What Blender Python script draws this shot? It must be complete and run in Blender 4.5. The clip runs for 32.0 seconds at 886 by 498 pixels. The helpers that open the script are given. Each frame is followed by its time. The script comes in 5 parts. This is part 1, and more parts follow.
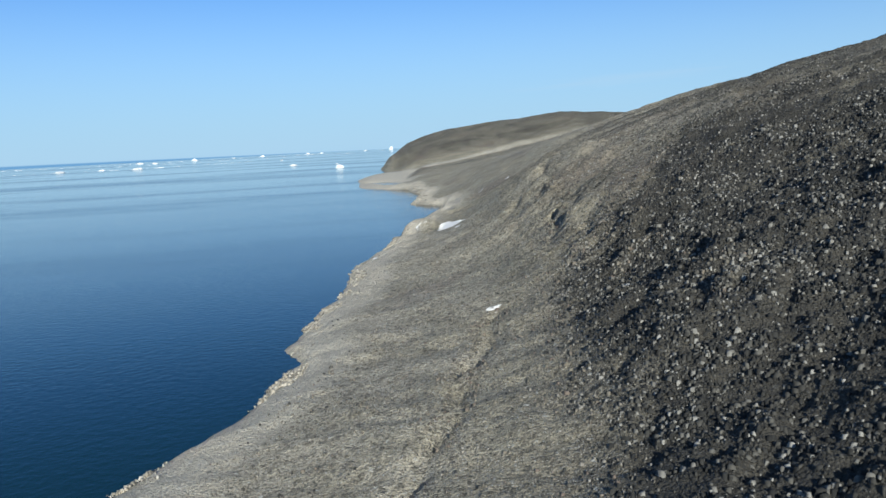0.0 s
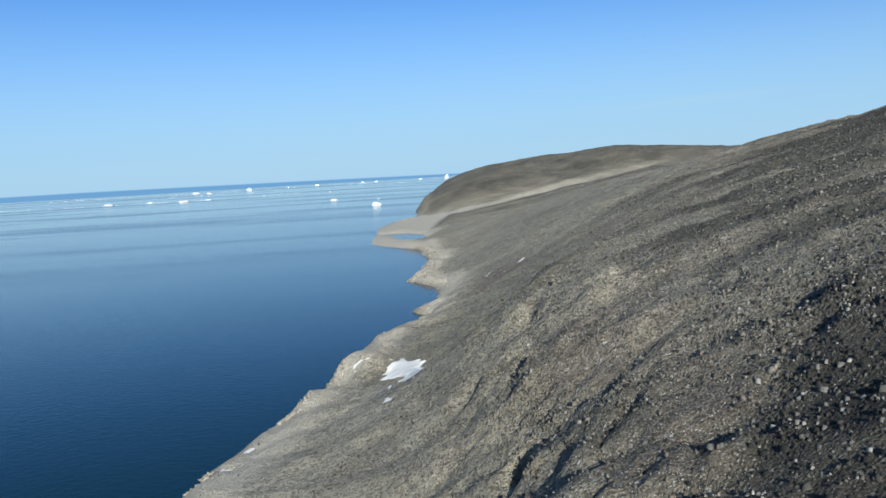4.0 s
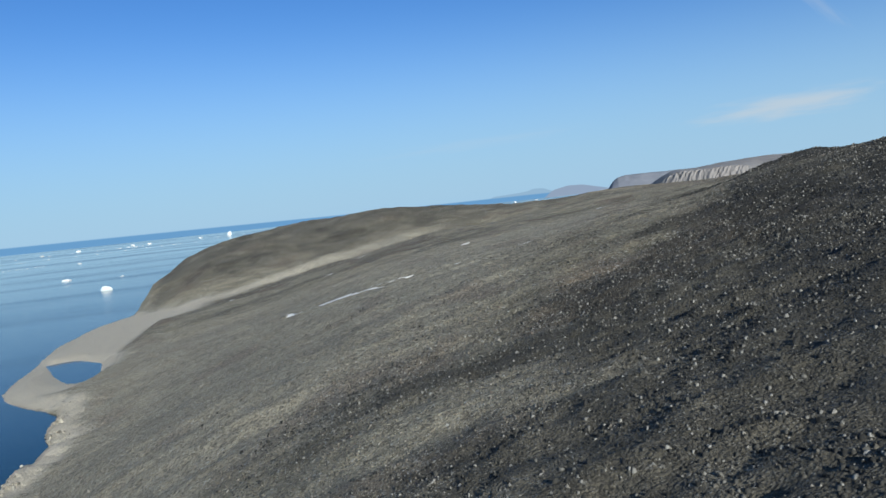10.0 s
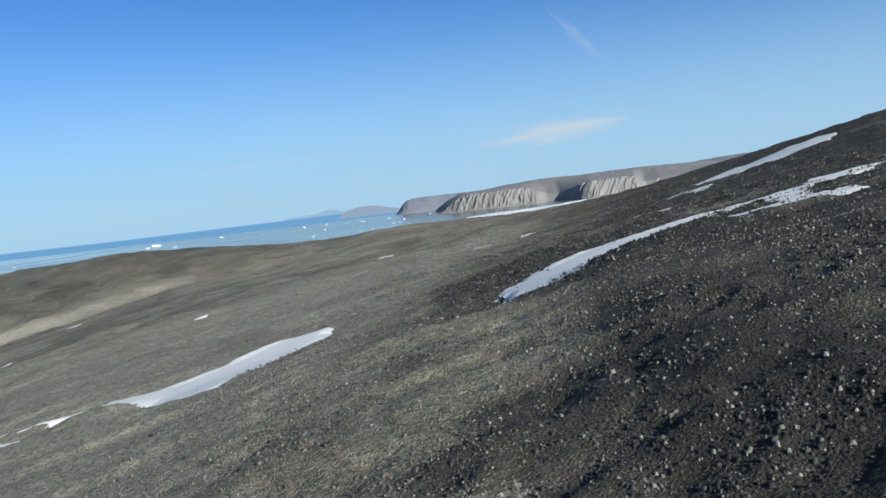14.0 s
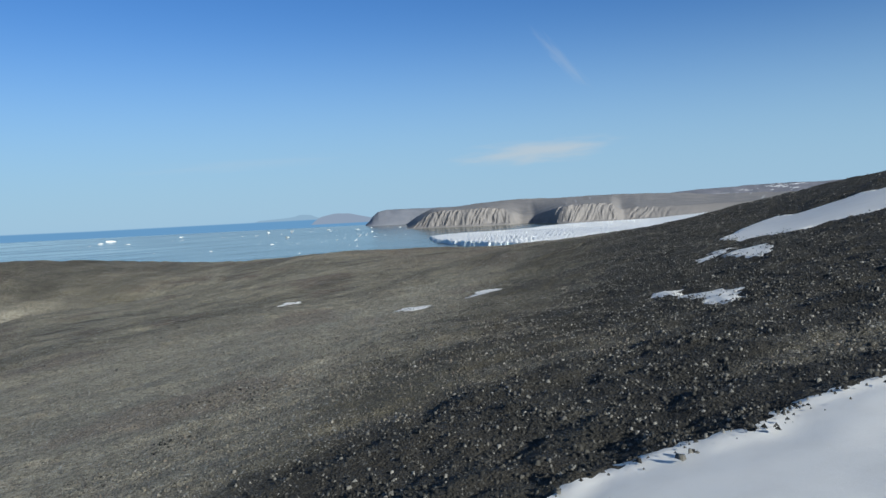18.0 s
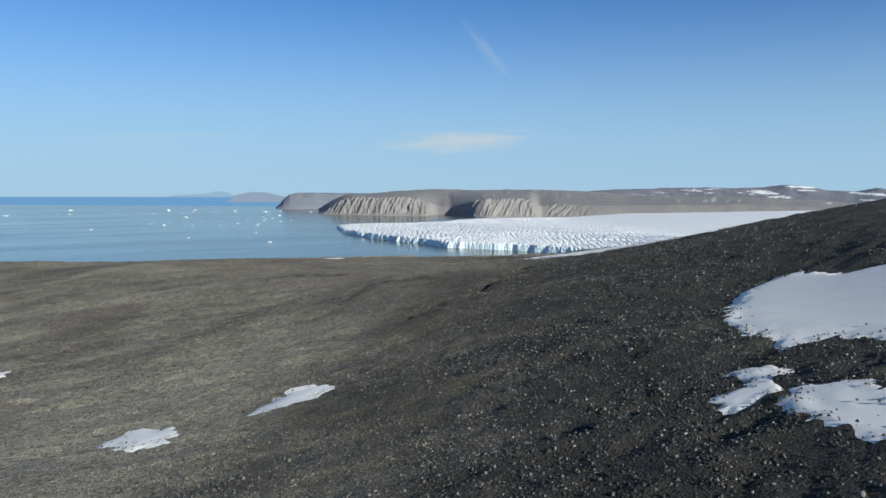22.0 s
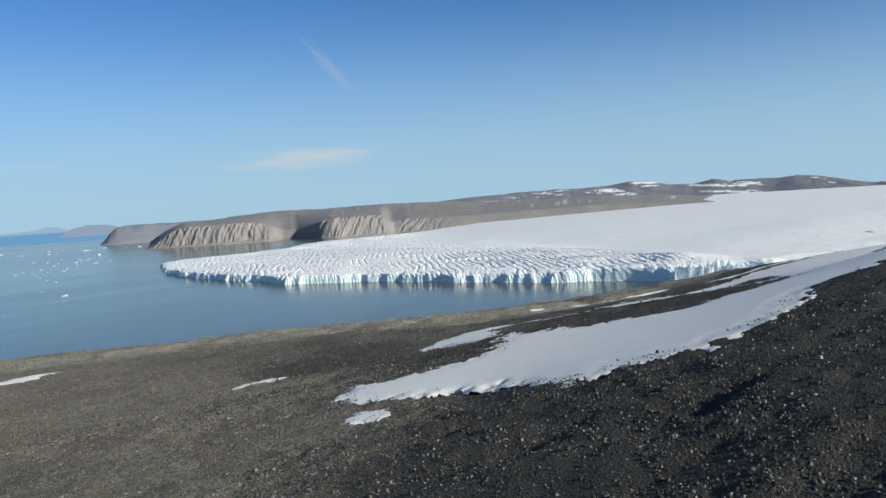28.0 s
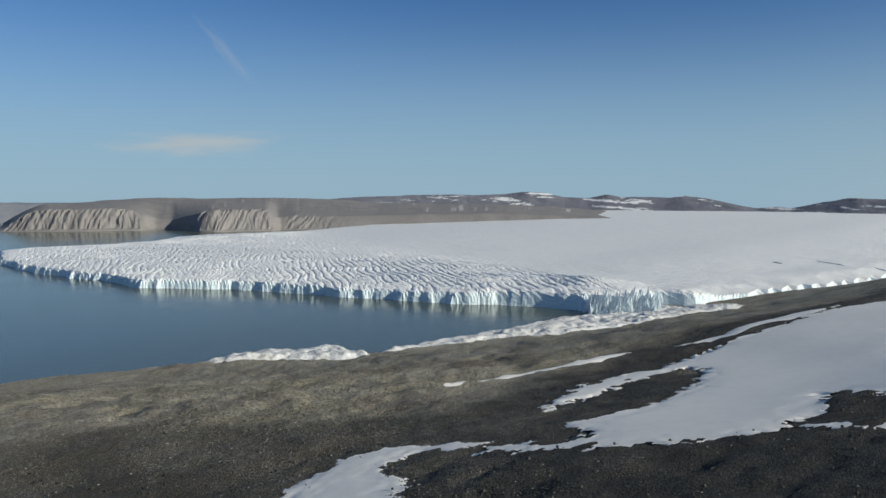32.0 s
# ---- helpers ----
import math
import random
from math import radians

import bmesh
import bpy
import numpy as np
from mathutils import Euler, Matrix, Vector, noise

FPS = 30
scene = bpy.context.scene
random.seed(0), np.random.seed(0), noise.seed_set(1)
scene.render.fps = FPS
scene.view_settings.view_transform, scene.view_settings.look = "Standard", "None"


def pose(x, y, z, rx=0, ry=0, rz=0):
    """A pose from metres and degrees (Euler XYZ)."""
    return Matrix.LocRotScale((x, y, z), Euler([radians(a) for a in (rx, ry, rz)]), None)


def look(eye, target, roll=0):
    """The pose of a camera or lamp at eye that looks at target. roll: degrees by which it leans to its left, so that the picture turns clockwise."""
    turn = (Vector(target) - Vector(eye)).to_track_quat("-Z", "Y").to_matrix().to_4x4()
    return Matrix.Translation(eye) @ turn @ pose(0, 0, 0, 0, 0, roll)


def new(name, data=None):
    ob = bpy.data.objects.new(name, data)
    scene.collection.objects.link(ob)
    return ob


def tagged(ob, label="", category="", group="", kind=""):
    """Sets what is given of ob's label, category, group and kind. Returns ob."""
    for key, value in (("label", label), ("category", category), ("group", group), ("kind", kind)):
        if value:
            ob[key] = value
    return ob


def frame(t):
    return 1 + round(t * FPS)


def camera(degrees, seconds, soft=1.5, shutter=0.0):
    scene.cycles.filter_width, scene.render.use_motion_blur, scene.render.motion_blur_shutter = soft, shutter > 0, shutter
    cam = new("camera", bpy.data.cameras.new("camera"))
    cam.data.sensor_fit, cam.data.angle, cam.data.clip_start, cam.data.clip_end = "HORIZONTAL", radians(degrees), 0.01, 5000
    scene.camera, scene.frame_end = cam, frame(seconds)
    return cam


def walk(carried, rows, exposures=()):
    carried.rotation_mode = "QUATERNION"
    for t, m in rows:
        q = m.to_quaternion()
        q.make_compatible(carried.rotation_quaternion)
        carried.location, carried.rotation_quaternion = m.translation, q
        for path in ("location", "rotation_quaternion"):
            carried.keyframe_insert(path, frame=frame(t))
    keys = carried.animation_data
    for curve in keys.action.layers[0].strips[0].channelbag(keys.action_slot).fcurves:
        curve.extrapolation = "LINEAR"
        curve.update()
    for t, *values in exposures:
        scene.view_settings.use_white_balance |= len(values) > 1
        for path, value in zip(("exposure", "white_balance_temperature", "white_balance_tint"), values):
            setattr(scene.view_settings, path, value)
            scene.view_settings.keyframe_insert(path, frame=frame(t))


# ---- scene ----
cam = camera(60.24, 32.0)

# seconds, x, y, z, yaw, pitch, roll of the aircraft's window seat
PATH = [
    (0,0.00,0.00,45.00,0.01,-8.19,-3.12), (0.5,4.09,15.59,47.02,2.50,-8.90,-3.80), (1,8.14,31.42,49.04,4.85,-8.51,-3.48),
    (1.5,12.17,47.53,51.10,4.88,-8.08,-4.24), (2,16.25,63.67,53.21,4.96,-6.94,-4.30), (2.5,20.45,79.63,55.35,4.81,-6.64,-4.55),
    (3,24.64,95.54,57.53,4.85,-6.67,-3.70), (3.5,28.88,111.41,59.78,4.73,-6.67,-4.02), (4,33.17,127.28,62.07,4.57,-6.12,-3.48),
    (4.5,37.62,143.06,64.30,4.25,-5.97,-3.82), (5,42.23,158.80,66.46,4.47,-5.77,-4.83), (5.5,46.96,174.48,68.55,4.86,-5.59,-6.14),
    (6,51.80,190.07,70.58,5.07,-5.49,-7.37), (6.5,56.74,205.55,72.55,4.77,-5.53,-8.16), (7,61.76,220.90,74.48,3.59,-5.78,-8.13),
    (7.5,66.93,236.12,76.38,4.02,-4.98,-7.27), (8,72.26,251.20,78.23,2.45,-5.22,-8.03), (8.5,77.66,266.13,80.05,-0.58,-4.87,-6.44),
    (9,83.20,280.94,81.86,-6.25,-5.79,-7.76), (9.5,88.97,295.62,83.69,-8.80,-4.47,-7.11), (10,95.15,310.05,85.55,-10.43,-3.97,-6.16),
    (10.5,101.37,324.76,87.44,-14.97,-4.06,-6.52), (11,107.74,339.60,89.34,-21.30,-3.97,-6.09), (11.5,114.49,354.41,91.21,-20.66,-3.61,-5.83),
    (12,121.55,369.22,93.01,-20.30,-3.33,-5.84), (12.5,128.89,383.99,94.75,-20.92,-3.96,-6.46), (13,136.46,398.61,96.42,-22.17,-3.97,-6.44),
    (13.5,144.29,412.85,97.94,-24.27,-3.79,-6.68), (14,152.46,426.60,99.25,-25.92,-4.13,-6.79), (14.5,161.00,440.19,100.38,-27.30,-5.10,-7.60),
    (15,169.89,454.02,101.35,-29.35,-5.33,-7.50), (15.5,179.26,467.94,102.17,-30.32,-5.14,-6.78), (16,189.05,481.95,102.86,-30.71,-5.14,-6.02),
    (16.5,199.22,496.03,103.48,-30.59,-5.13,-5.24), (17,209.77,510.17,104.11,-30.05,-4.94,-4.45), (17.5,220.66,524.37,104.81,-29.18,-4.39,-3.65),
    (18,231.87,538.62,105.65,-28.06,-3.30,-2.86), (18.5,243.38,552.92,106.65,-28.00,-3.08,-1.96), (19,255.05,567.33,107.81,-26.60,-3.22,-1.90),
    (19.5,266.83,581.84,109.08,-25.81,-3.15,-0.16), (20,278.60,596.29,110.39,-25.41,-3.18,0.70), (20.5,290.27,610.19,111.61,-26.11,-2.93,1.64),
    (21,301.79,623.63,112.75,-26.98,-3.18,2.26), (21.5,313.03,636.31,113.84,-28.38,-2.75,2.34), (22,324.12,648.48,114.94,-34.20,-4.44,0.32),
    (22.5,335.21,660.40,116.09,-37.87,-2.40,-0.13), (23,346.37,672.46,117.26,-39.23,-1.04,0.92), (23.5,357.69,684.78,118.40,-39.72,-2.04,0.70),
    (24,369.18,697.61,119.56,-39.85,-1.65,0.18), (24.5,380.92,710.38,120.68,-38.81,-1.59,-0.16), (25,392.90,722.99,121.77,-39.78,-2.10,-0.40),
    (25.5,405.10,735.53,122.86,-40.98,-2.64,-0.46), (26,417.51,748.01,123.93,-41.71,-2.94,-0.51), (26.5,430.06,760.44,124.96,-42.22,-3.12,-0.71),
    (27,442.72,772.82,125.96,-42.75,-3.26,-1.21), (27.5,455.43,785.16,126.91,-43.57,-3.45,-2.17), (28,468.14,797.47,127.80,-44.92,-3.79,-3.74),
    (28.5,480.82,809.72,128.66,-44.60,-2.98,-4.78), (29,493.51,821.89,129.54,-46.77,-3.34,-6.43), (29.5,506.19,834.00,130.39,-51.50,-3.46,-1.60),
    (30,518.88,846.07,131.20,-52.94,-5.52,-0.11), (30.5,531.88,858.13,131.96,-53.08,-5.47,0.54), (31,545.28,870.22,132.65,-52.77,-5.39,0.52),
    (31.5,558.90,882.26,133.28,-53.06,-4.82,0.58), (32,572.61,894.25,133.88,-53.13,-4.05,0.09),
]

walk(cam, [(t, pose(x, y, z, 0, 0, yaw) @ pose(0, 0, 0, 90 + pitch) @ pose(0, 0, 0, 0, 0, roll))
           for t, x, y, z, yaw, pitch, roll in PATH],
     exposures=[(0, 0.29, 6200, 3), (4, 0.28, 6200, 3), (8, 0.10, 6150, 3), (12, 0.20, 6200, 3), (15, 0.24, 6200, 3), (18, 0.03, 6250, 3), (20, 0.14, 6300, 3), (22, 0.15, 6320, 3), (25, 0.24, 6350, 3), (28, 0.14, 6550, 3), (29, -0.10, 6600, 3), (30, -0.26, 6650, 3), (32, -0.24, 6700, 3)])

# ---- sky, sun ----
SUN_AZ, SUN_EL = radians(168.6), radians(22.2)
world = bpy.data.worlds.new("sky")
scene.world = world
world.use_nodes = True
wn, wl = world.node_tree.nodes, world.node_tree.links
wn.clear()
sky = wn.new("ShaderNodeTexSky")
sky.sky_type, sky.sun_disc = "NISHITA", False
sky.sun_elevation, sky.sun_rotation = SUN_EL, SUN_AZ
sky.altitude, sky.air_density, sky.dust_density, sky.ozone_density = 0, 1.0, 0.0, 3.0
way = wn.new("ShaderNodeTexCoord")
sep = wn.new("ShaderNodeSeparateXYZ")
wl.new(way.outputs["Generated"], sep.inputs[0])
# the sea beyond the horizon's edge, painted into the sky; its dip by bearing fits the view
edge = wn.new("ShaderNodeMapRange")
edge.inputs["From Min"].default_value, edge.inputs["From Max"].default_value = -0.0008, 0.0008
inland = wn.new("ShaderNodeMapRange")
inland.inputs["From Min"].default_value, inland.inputs["From Max"].default_value = 0.385, 0.45
inland.inputs["To Max"].default_value = 0.03
wl.new(sep.outputs["X"], inland.inputs["Value"])
offing = wn.new("ShaderNodeMapRange")
for key, v in (("From Min", -0.5), ("From Max", 0.06), ("To Min", 0.0045), ("To Max", 0.0108)):
    offing.inputs[key].default_value = v
wl.new(sep.outputs["X"], offing.inputs["Value"])
dip = wn.new("ShaderNodeMath")
wl.new(offing.outputs[0], dip.inputs[0]), wl.new(inland.outputs[0], dip.inputs[1])
sunk = wn.new("ShaderNodeMath")
wl.new(sep.outputs["Z"], sunk.inputs[0]), wl.new(dip.outputs[0], sunk.inputs[1])
wl.new(sunk.outputs[0], edge.inputs["Value"])
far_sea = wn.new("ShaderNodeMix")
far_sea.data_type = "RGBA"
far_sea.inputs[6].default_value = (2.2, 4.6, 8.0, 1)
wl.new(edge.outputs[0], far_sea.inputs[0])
# clear polar air: tinted bluer below, left plain aloft for a less blue fill, pale and milky low down
clear = wn.new("ShaderNodeMix")
clear.data_type, clear.blend_type = "RGBA", "MULTIPLY"
high = wn.new("ShaderNodeMapRange")
high.interpolation_type = "SMOOTHSTEP"
for key, v in (("From Min", 0.32), ("From Max", 0.75), ("To Min", 1.0), ("To Max", 0.0)):
    high.inputs[key].default_value = v
wl.new(sep.outputs["Z"], high.inputs["Value"])
wl.new(high.outputs[0], clear.inputs[0])
clear.inputs[7].default_value = (0.61, 0.95, 1.48, 1)
wl.new(sky.outputs[0], clear.inputs[6])
low = wn.new("ShaderNodeMapRange")
low.interpolation_type = "SMOOTHERSTEP"
for key, v in (("From Min", -0.05), ("From Max", 0.30), ("To Min", 0.9), ("To Max", 0.0)):
    low.inputs[key].default_value = v
wl.new(sep.outputs["Z"], low.inputs["Value"])
milk = wn.new("ShaderNodeMix")
milk.data_type = "RGBA"
# towards the sun, behind the camera, the low air is whitened to warm the fill
sunward = wn.new("ShaderNodeMapRange")
sunward.interpolation_type = "SMOOTHSTEP"
sunward.inputs["From Min"].default_value, sunward.inputs["From Max"].default_value = 0.3, -0.7
wl.new(sep.outputs["Y"], sunward.inputs["Value"])
air = wn.new("ShaderNodeMix")
air.data_type = "RGBA"
air.inputs[6].default_value, air.inputs[7].default_value = (5.3, 7.7, 10.4, 1), (9.5, 8.8, 7.6, 1)
wl.new(sunward.outputs[0], air.inputs[0])
wl.new(air.outputs[2], milk.inputs[7])
wl.new(low.outputs[0], milk.inputs[0])
wl.new(clear.outputs[2], milk.inputs[6])


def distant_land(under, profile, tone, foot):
    """Land beyond the horizon's edge, painted into the sky in a hazy tone: its skyline by bearing, with one foot all
    along.
    """
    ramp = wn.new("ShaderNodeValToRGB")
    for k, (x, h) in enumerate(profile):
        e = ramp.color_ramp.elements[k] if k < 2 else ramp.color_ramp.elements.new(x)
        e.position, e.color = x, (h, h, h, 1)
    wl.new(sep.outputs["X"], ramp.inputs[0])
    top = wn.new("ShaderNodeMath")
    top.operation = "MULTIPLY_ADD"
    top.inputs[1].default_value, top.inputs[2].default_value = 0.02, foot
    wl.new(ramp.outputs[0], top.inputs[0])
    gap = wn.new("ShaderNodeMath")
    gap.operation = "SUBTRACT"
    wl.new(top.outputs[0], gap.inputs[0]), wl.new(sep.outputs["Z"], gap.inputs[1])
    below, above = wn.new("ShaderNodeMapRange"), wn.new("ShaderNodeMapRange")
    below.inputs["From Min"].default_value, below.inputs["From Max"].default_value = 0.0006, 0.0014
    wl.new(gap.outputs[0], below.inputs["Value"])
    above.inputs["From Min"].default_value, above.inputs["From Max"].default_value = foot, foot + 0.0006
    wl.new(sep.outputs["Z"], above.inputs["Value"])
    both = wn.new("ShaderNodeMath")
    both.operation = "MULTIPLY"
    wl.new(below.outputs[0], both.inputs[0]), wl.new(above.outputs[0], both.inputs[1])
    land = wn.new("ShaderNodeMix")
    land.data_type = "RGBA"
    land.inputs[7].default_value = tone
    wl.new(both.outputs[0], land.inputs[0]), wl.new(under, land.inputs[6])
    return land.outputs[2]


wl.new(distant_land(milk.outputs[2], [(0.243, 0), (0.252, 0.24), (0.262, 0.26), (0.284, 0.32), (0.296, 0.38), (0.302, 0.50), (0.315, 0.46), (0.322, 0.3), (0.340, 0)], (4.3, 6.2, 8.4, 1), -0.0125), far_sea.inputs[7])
# thin drawn-out clouds; the second, small one is a window reflection painted into the sky
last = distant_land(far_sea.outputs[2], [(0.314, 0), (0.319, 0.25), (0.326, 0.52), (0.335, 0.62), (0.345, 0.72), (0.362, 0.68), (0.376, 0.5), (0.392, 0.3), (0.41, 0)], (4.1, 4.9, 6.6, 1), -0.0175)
for name, az, el, wide, tall, lean, amount in (("bar", -35.5, 3.6, 6.6, 0.95, 2, 0.62), ("pane_reflection", -37.5, 10.0, 3.3, 0.5, -50, 0.16), ("veil", -14.0, 3.6, 9.0, 0.5, 2, 0.10)):
    ca, sa, ce, se = math.cos(radians(az)), math.sin(radians(az)), math.cos(radians(el)), math.sin(radians(el))
    centre = Vector((-sa * ce, ca * ce, se))
    right_v = Vector((ca, sa, 0))
    up_v = right_v.cross(centre)
    cl, sl = math.cos(radians(lean)), math.sin(radians(lean))
    ax_u, ax_v = right_v * cl + up_v * sl, up_v * cl - right_v * sl
    du, dv, dc = wn.new("ShaderNodeVectorMath"), wn.new("ShaderNodeVectorMath"), wn.new("ShaderNodeVectorMath")
    for n, v in ((du, ax_u / math.tan(radians(wide))), (dv, ax_v / math.tan(radians(tall))), (dc, centre)):
        n.operation = "DOT_PRODUCT"
        n.inputs[1].default_value = v
        wl.new(way.outputs["Generated"], n.inputs[0])
    uv = wn.new("ShaderNodeCombineXYZ")
    wl.new(du.outputs["Value"], uv.inputs[0]), wl.new(dv.outputs["Value"], uv.inputs[1])
    streak = wn.new("ShaderNodeTexNoise")
    streak.inputs["Scale"].default_value, streak.inputs["Detail"].default_value = 1.7, 6
    wl.new(uv.outputs[0], streak.inputs["Vector"])
    length = wn.new("ShaderNodeVectorMath")
    length.operation = "LENGTH"
    wl.new(uv.outputs[0], length.inputs[0])
    add = wn.new("ShaderNodeMath")
    add.operation = "MULTIPLY_ADD"
    wl.new(streak.outputs[0], add.inputs[0])
    add.inputs[1].default_value = 1.5
    wl.new(length.outputs["Value"], add.inputs[2])
    fall = wn.new("ShaderNodeMapRange")
    fall.interpolation_type = "SMOOTHERSTEP"
    fall.inputs["From Min"].default_value, fall.inputs["From Max"].default_value = 1.9, 0.75
    fall.inputs["To Min"].default_value, fall.inputs["To Max"].default_value = 0, amount
    wl.new(add.outputs[0], fall.inputs["Value"])
    ahead = wn.new("ShaderNodeMath")
    ahead.operation = "GREATER_THAN"
    ahead.inputs[1].default_value = 0.5
    wl.new(dc.outputs["Value"], ahead.inputs[0])
    mul = wn.new("ShaderNodeMath")
    mul.operation = "MULTIPLY"
    wl.new(fall.outputs[0], mul.inputs[0]), wl.new(ahead.outputs[0], mul.inputs[1])
    mix = wn.new("ShaderNodeMix")
    mix.data_type = "RGBA"
    mix.inputs[7].default_value = (8.5, 8.6, 9.0, 1)
    wl.new(mul.outputs[0], mix.inputs[0])
    wl.new(last, mix.inputs[6])
    last = mix.outputs[2]
background = wn.new("ShaderNodeBackground")
background.inputs["Strength"].default_value = 0.067
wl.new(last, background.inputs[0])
world_out = wn.new("ShaderNodeOutputWorld")
wl.new(background.outputs[0], world_out.inputs[0])

sun_data = bpy.data.lights.new("sun", "SUN")
sun_data.energy, sun_data.angle, sun_data.color = 5.0, radians(0.53), (1.0, 0.95, 0.87)
sun = new("sun", sun_data)
sun.matrix_world = look((math.sin(SUN_AZ) * math.cos(SUN_EL), math.cos(SUN_AZ) * math.cos(SUN_EL), math.sin(SUN_EL)), (0, 0, 0))


# ---- relief: noise, coast and heights ----
RND = np.random.RandomState(7).rand(256, 256)


def vnoise(x, y):
    """Smooth random values between -1 and 1 on a unit lattice."""
    ix, iy = np.floor(x).astype(int), np.floor(y).astype(int)
    fx, fy = x - ix, y - iy
    fx, fy = fx * fx * fx * (fx * (fx * 6 - 15) + 10), fy * fy * fy * (fy * (fy * 6 - 15) + 10)
    a, b = RND[ix & 255, iy & 255], RND[(ix + 1) & 255, iy & 255]
    c, d = RND[ix & 255, (iy + 1) & 255], RND[(ix + 1) & 255, (iy + 1) & 255]
    return 2 * ((a * (1 - fx) + b * fx) * (1 - fy) + (c * (1 - fx) + d * fx) * fy) - 1


def fbm(x, y, size, octaves=4, gain=0.5):
    total, weight, amp = 0, 0, 1.0
    for k in range(octaves):
        s, c = math.sin(1.1 * k + 0.4), math.cos(1.1 * k + 0.4)
        total = total + amp * vnoise((x * c - y * s) / size + 17.3 * k, (x * s + y * c) / size + 5.1 * k)
        weight, amp, size = weight + amp, amp * gain, size / 2.03
    return total / weight


def smooth(a, b, x):
    t = np.clip((x - a) / (b - a), 0, 1)
    return t * t * (3 - 2 * t)


COAST = [(-70, -60), (-55, 60), (-46, 97), (-36, 125), (-32, 155), (-38, 166), (-34, 193), (-32, 225), (-33, 265), (-29, 296), (-24, 327),
         (-18, 356), (-16, 402), (-4, 413), (1, 441), (-9, 453), (2, 462), (1, 500), (-2, 518), (-21, 544), (-19, 590), (-15, 640), (-23, 660), (-30, 704),
         (-62, 742), (-82, 775), (-92, 870), (-101, 950), (-96, 1045), (-79, 1110), (-82, 1160), (-90, 1230), (-99, 1335), (-101, 1380), (-92, 1500)]
FAR_COAST = [(-60, 1640), (60, 1720), (240, 1740), (420, 1690), (560, 1610), (690, 1530), (807, 1460), (880, 1430), (942, 1405), (1035, 1325), (1120, 1294),
             (1250, 1268), (1420, 1240), (1800, 1200), (3000, 1100), (4700, 600), (4700, -2500), (-1500, -2500), (-300, -900)]
LAGOON = [(-82, 862), (-66, 870), (-43, 842), (-34, 800), (-34, 778), (-48, 785), (-62, 812)]

# spot heights, solved from tracked points and tuned to the skyline in view: foreshore and lower slope, upper slope,
# plateau, northern hill, eastern slope, the fells behind
LOWER = [(33, 85, 14), (23, 87, 11), (38, 100, 20), (-12, 105, 4), (1, 107, 7), (18, 114, 10), (49, 140, 26), (33, 143, 16), (-11, 152, 4), (71, 154, 35),
         (10, 161, 8), (-2, 179, 6), (63, 197, 37), (15, 208, 10), (42, 219, 27), (70, 218, 43), (33, 228, 20), (52, 229, 34), (42, 246, 32), (22, 258, 17),
         (5, 269, 10), (40, 294, 33), (94, 295, 51), (57, 310, 40), (10, 321, 10), (79, 329, 46), (19, 378, 12), (-8, 345, 5)]
UPPER = [(134, 356, 61), (172, 403, 70), (149, 407, 63), (109, 415, 53), (138, 442, 59), (205, 447, 75), (42, 462, 21), (85, 466, 43), (191, 482, 71), (218, 494, 79),
         (148, 496, 61), (108, 497, 51), (253, 515, 85), (39, 532, 23), (182, 525, 69), (138, 540, 57), (113, 557, 49), (210, 567, 72), (42, 552, 24), (239, 520, 82.4)]
PLATEAU = [(232, 570, 74), (223, 659, 62), (263, 561, 82), (289, 566, 85), (340, 571, 89), (341, 626, 83.5), (359, 668, 80), (215, 519, 76), (270, 656, 71), (142, 700, 49), (321, 708, 73), (389, 749, 74), (438, 758, 82), (487, 764, 87), (141, 764, 43), (337, 786, 67),
           (532, 795, 93), (452, 802, 80), (403, 821, 69), (302, 829, 61), (210, 846, 50), (339, 847, 64), (399, 861, 69), (265, 885, 57), (402, 933, 68), (445, 954, 72),
           (364, 968, 64), (322, 977, 58), (484, 974, 75), (545, 1001, 74), (541, 1024, 72), (459, 876, 77)]
NORTH = [(147, 1030, 36), (140, 900, 39), (-36, 1060, 3), (30, 1070, 15), (86, 1095, 26), (135, 1105, 33), (180, 1103, 41), (225, 1097, 47), (265, 1094, 52), (300, 1092, 56), (265, 1150, 63), (205, 1160, 59), (228, 1212, 74.5), (263, 1212, 72), (300, 1212, 69.5), (356, 1206, 66.5), (60, 1180, 42), (150, 1210, 62), (180, 1225, 73), (100, 1300, 66), (190, 1310, 73),
         (16, 1330, 59), (-60, 1350, 35), (-72, 1270, 23), (-84, 1331, 15), (300, 1330, 60), (404, 1320, 53), (500, 1250, 56), (0, 1210, 42), (-48, 1185, 24), (400, 1180, 65), (400, 1105, 71), (440, 1070, 74), (300, 1500, 48), (500, 1450, 38),
         (100, 1480, 60), (40, 700, 22), (30, 800, 15), (45, 950, 20), (230, 1080, 50)]
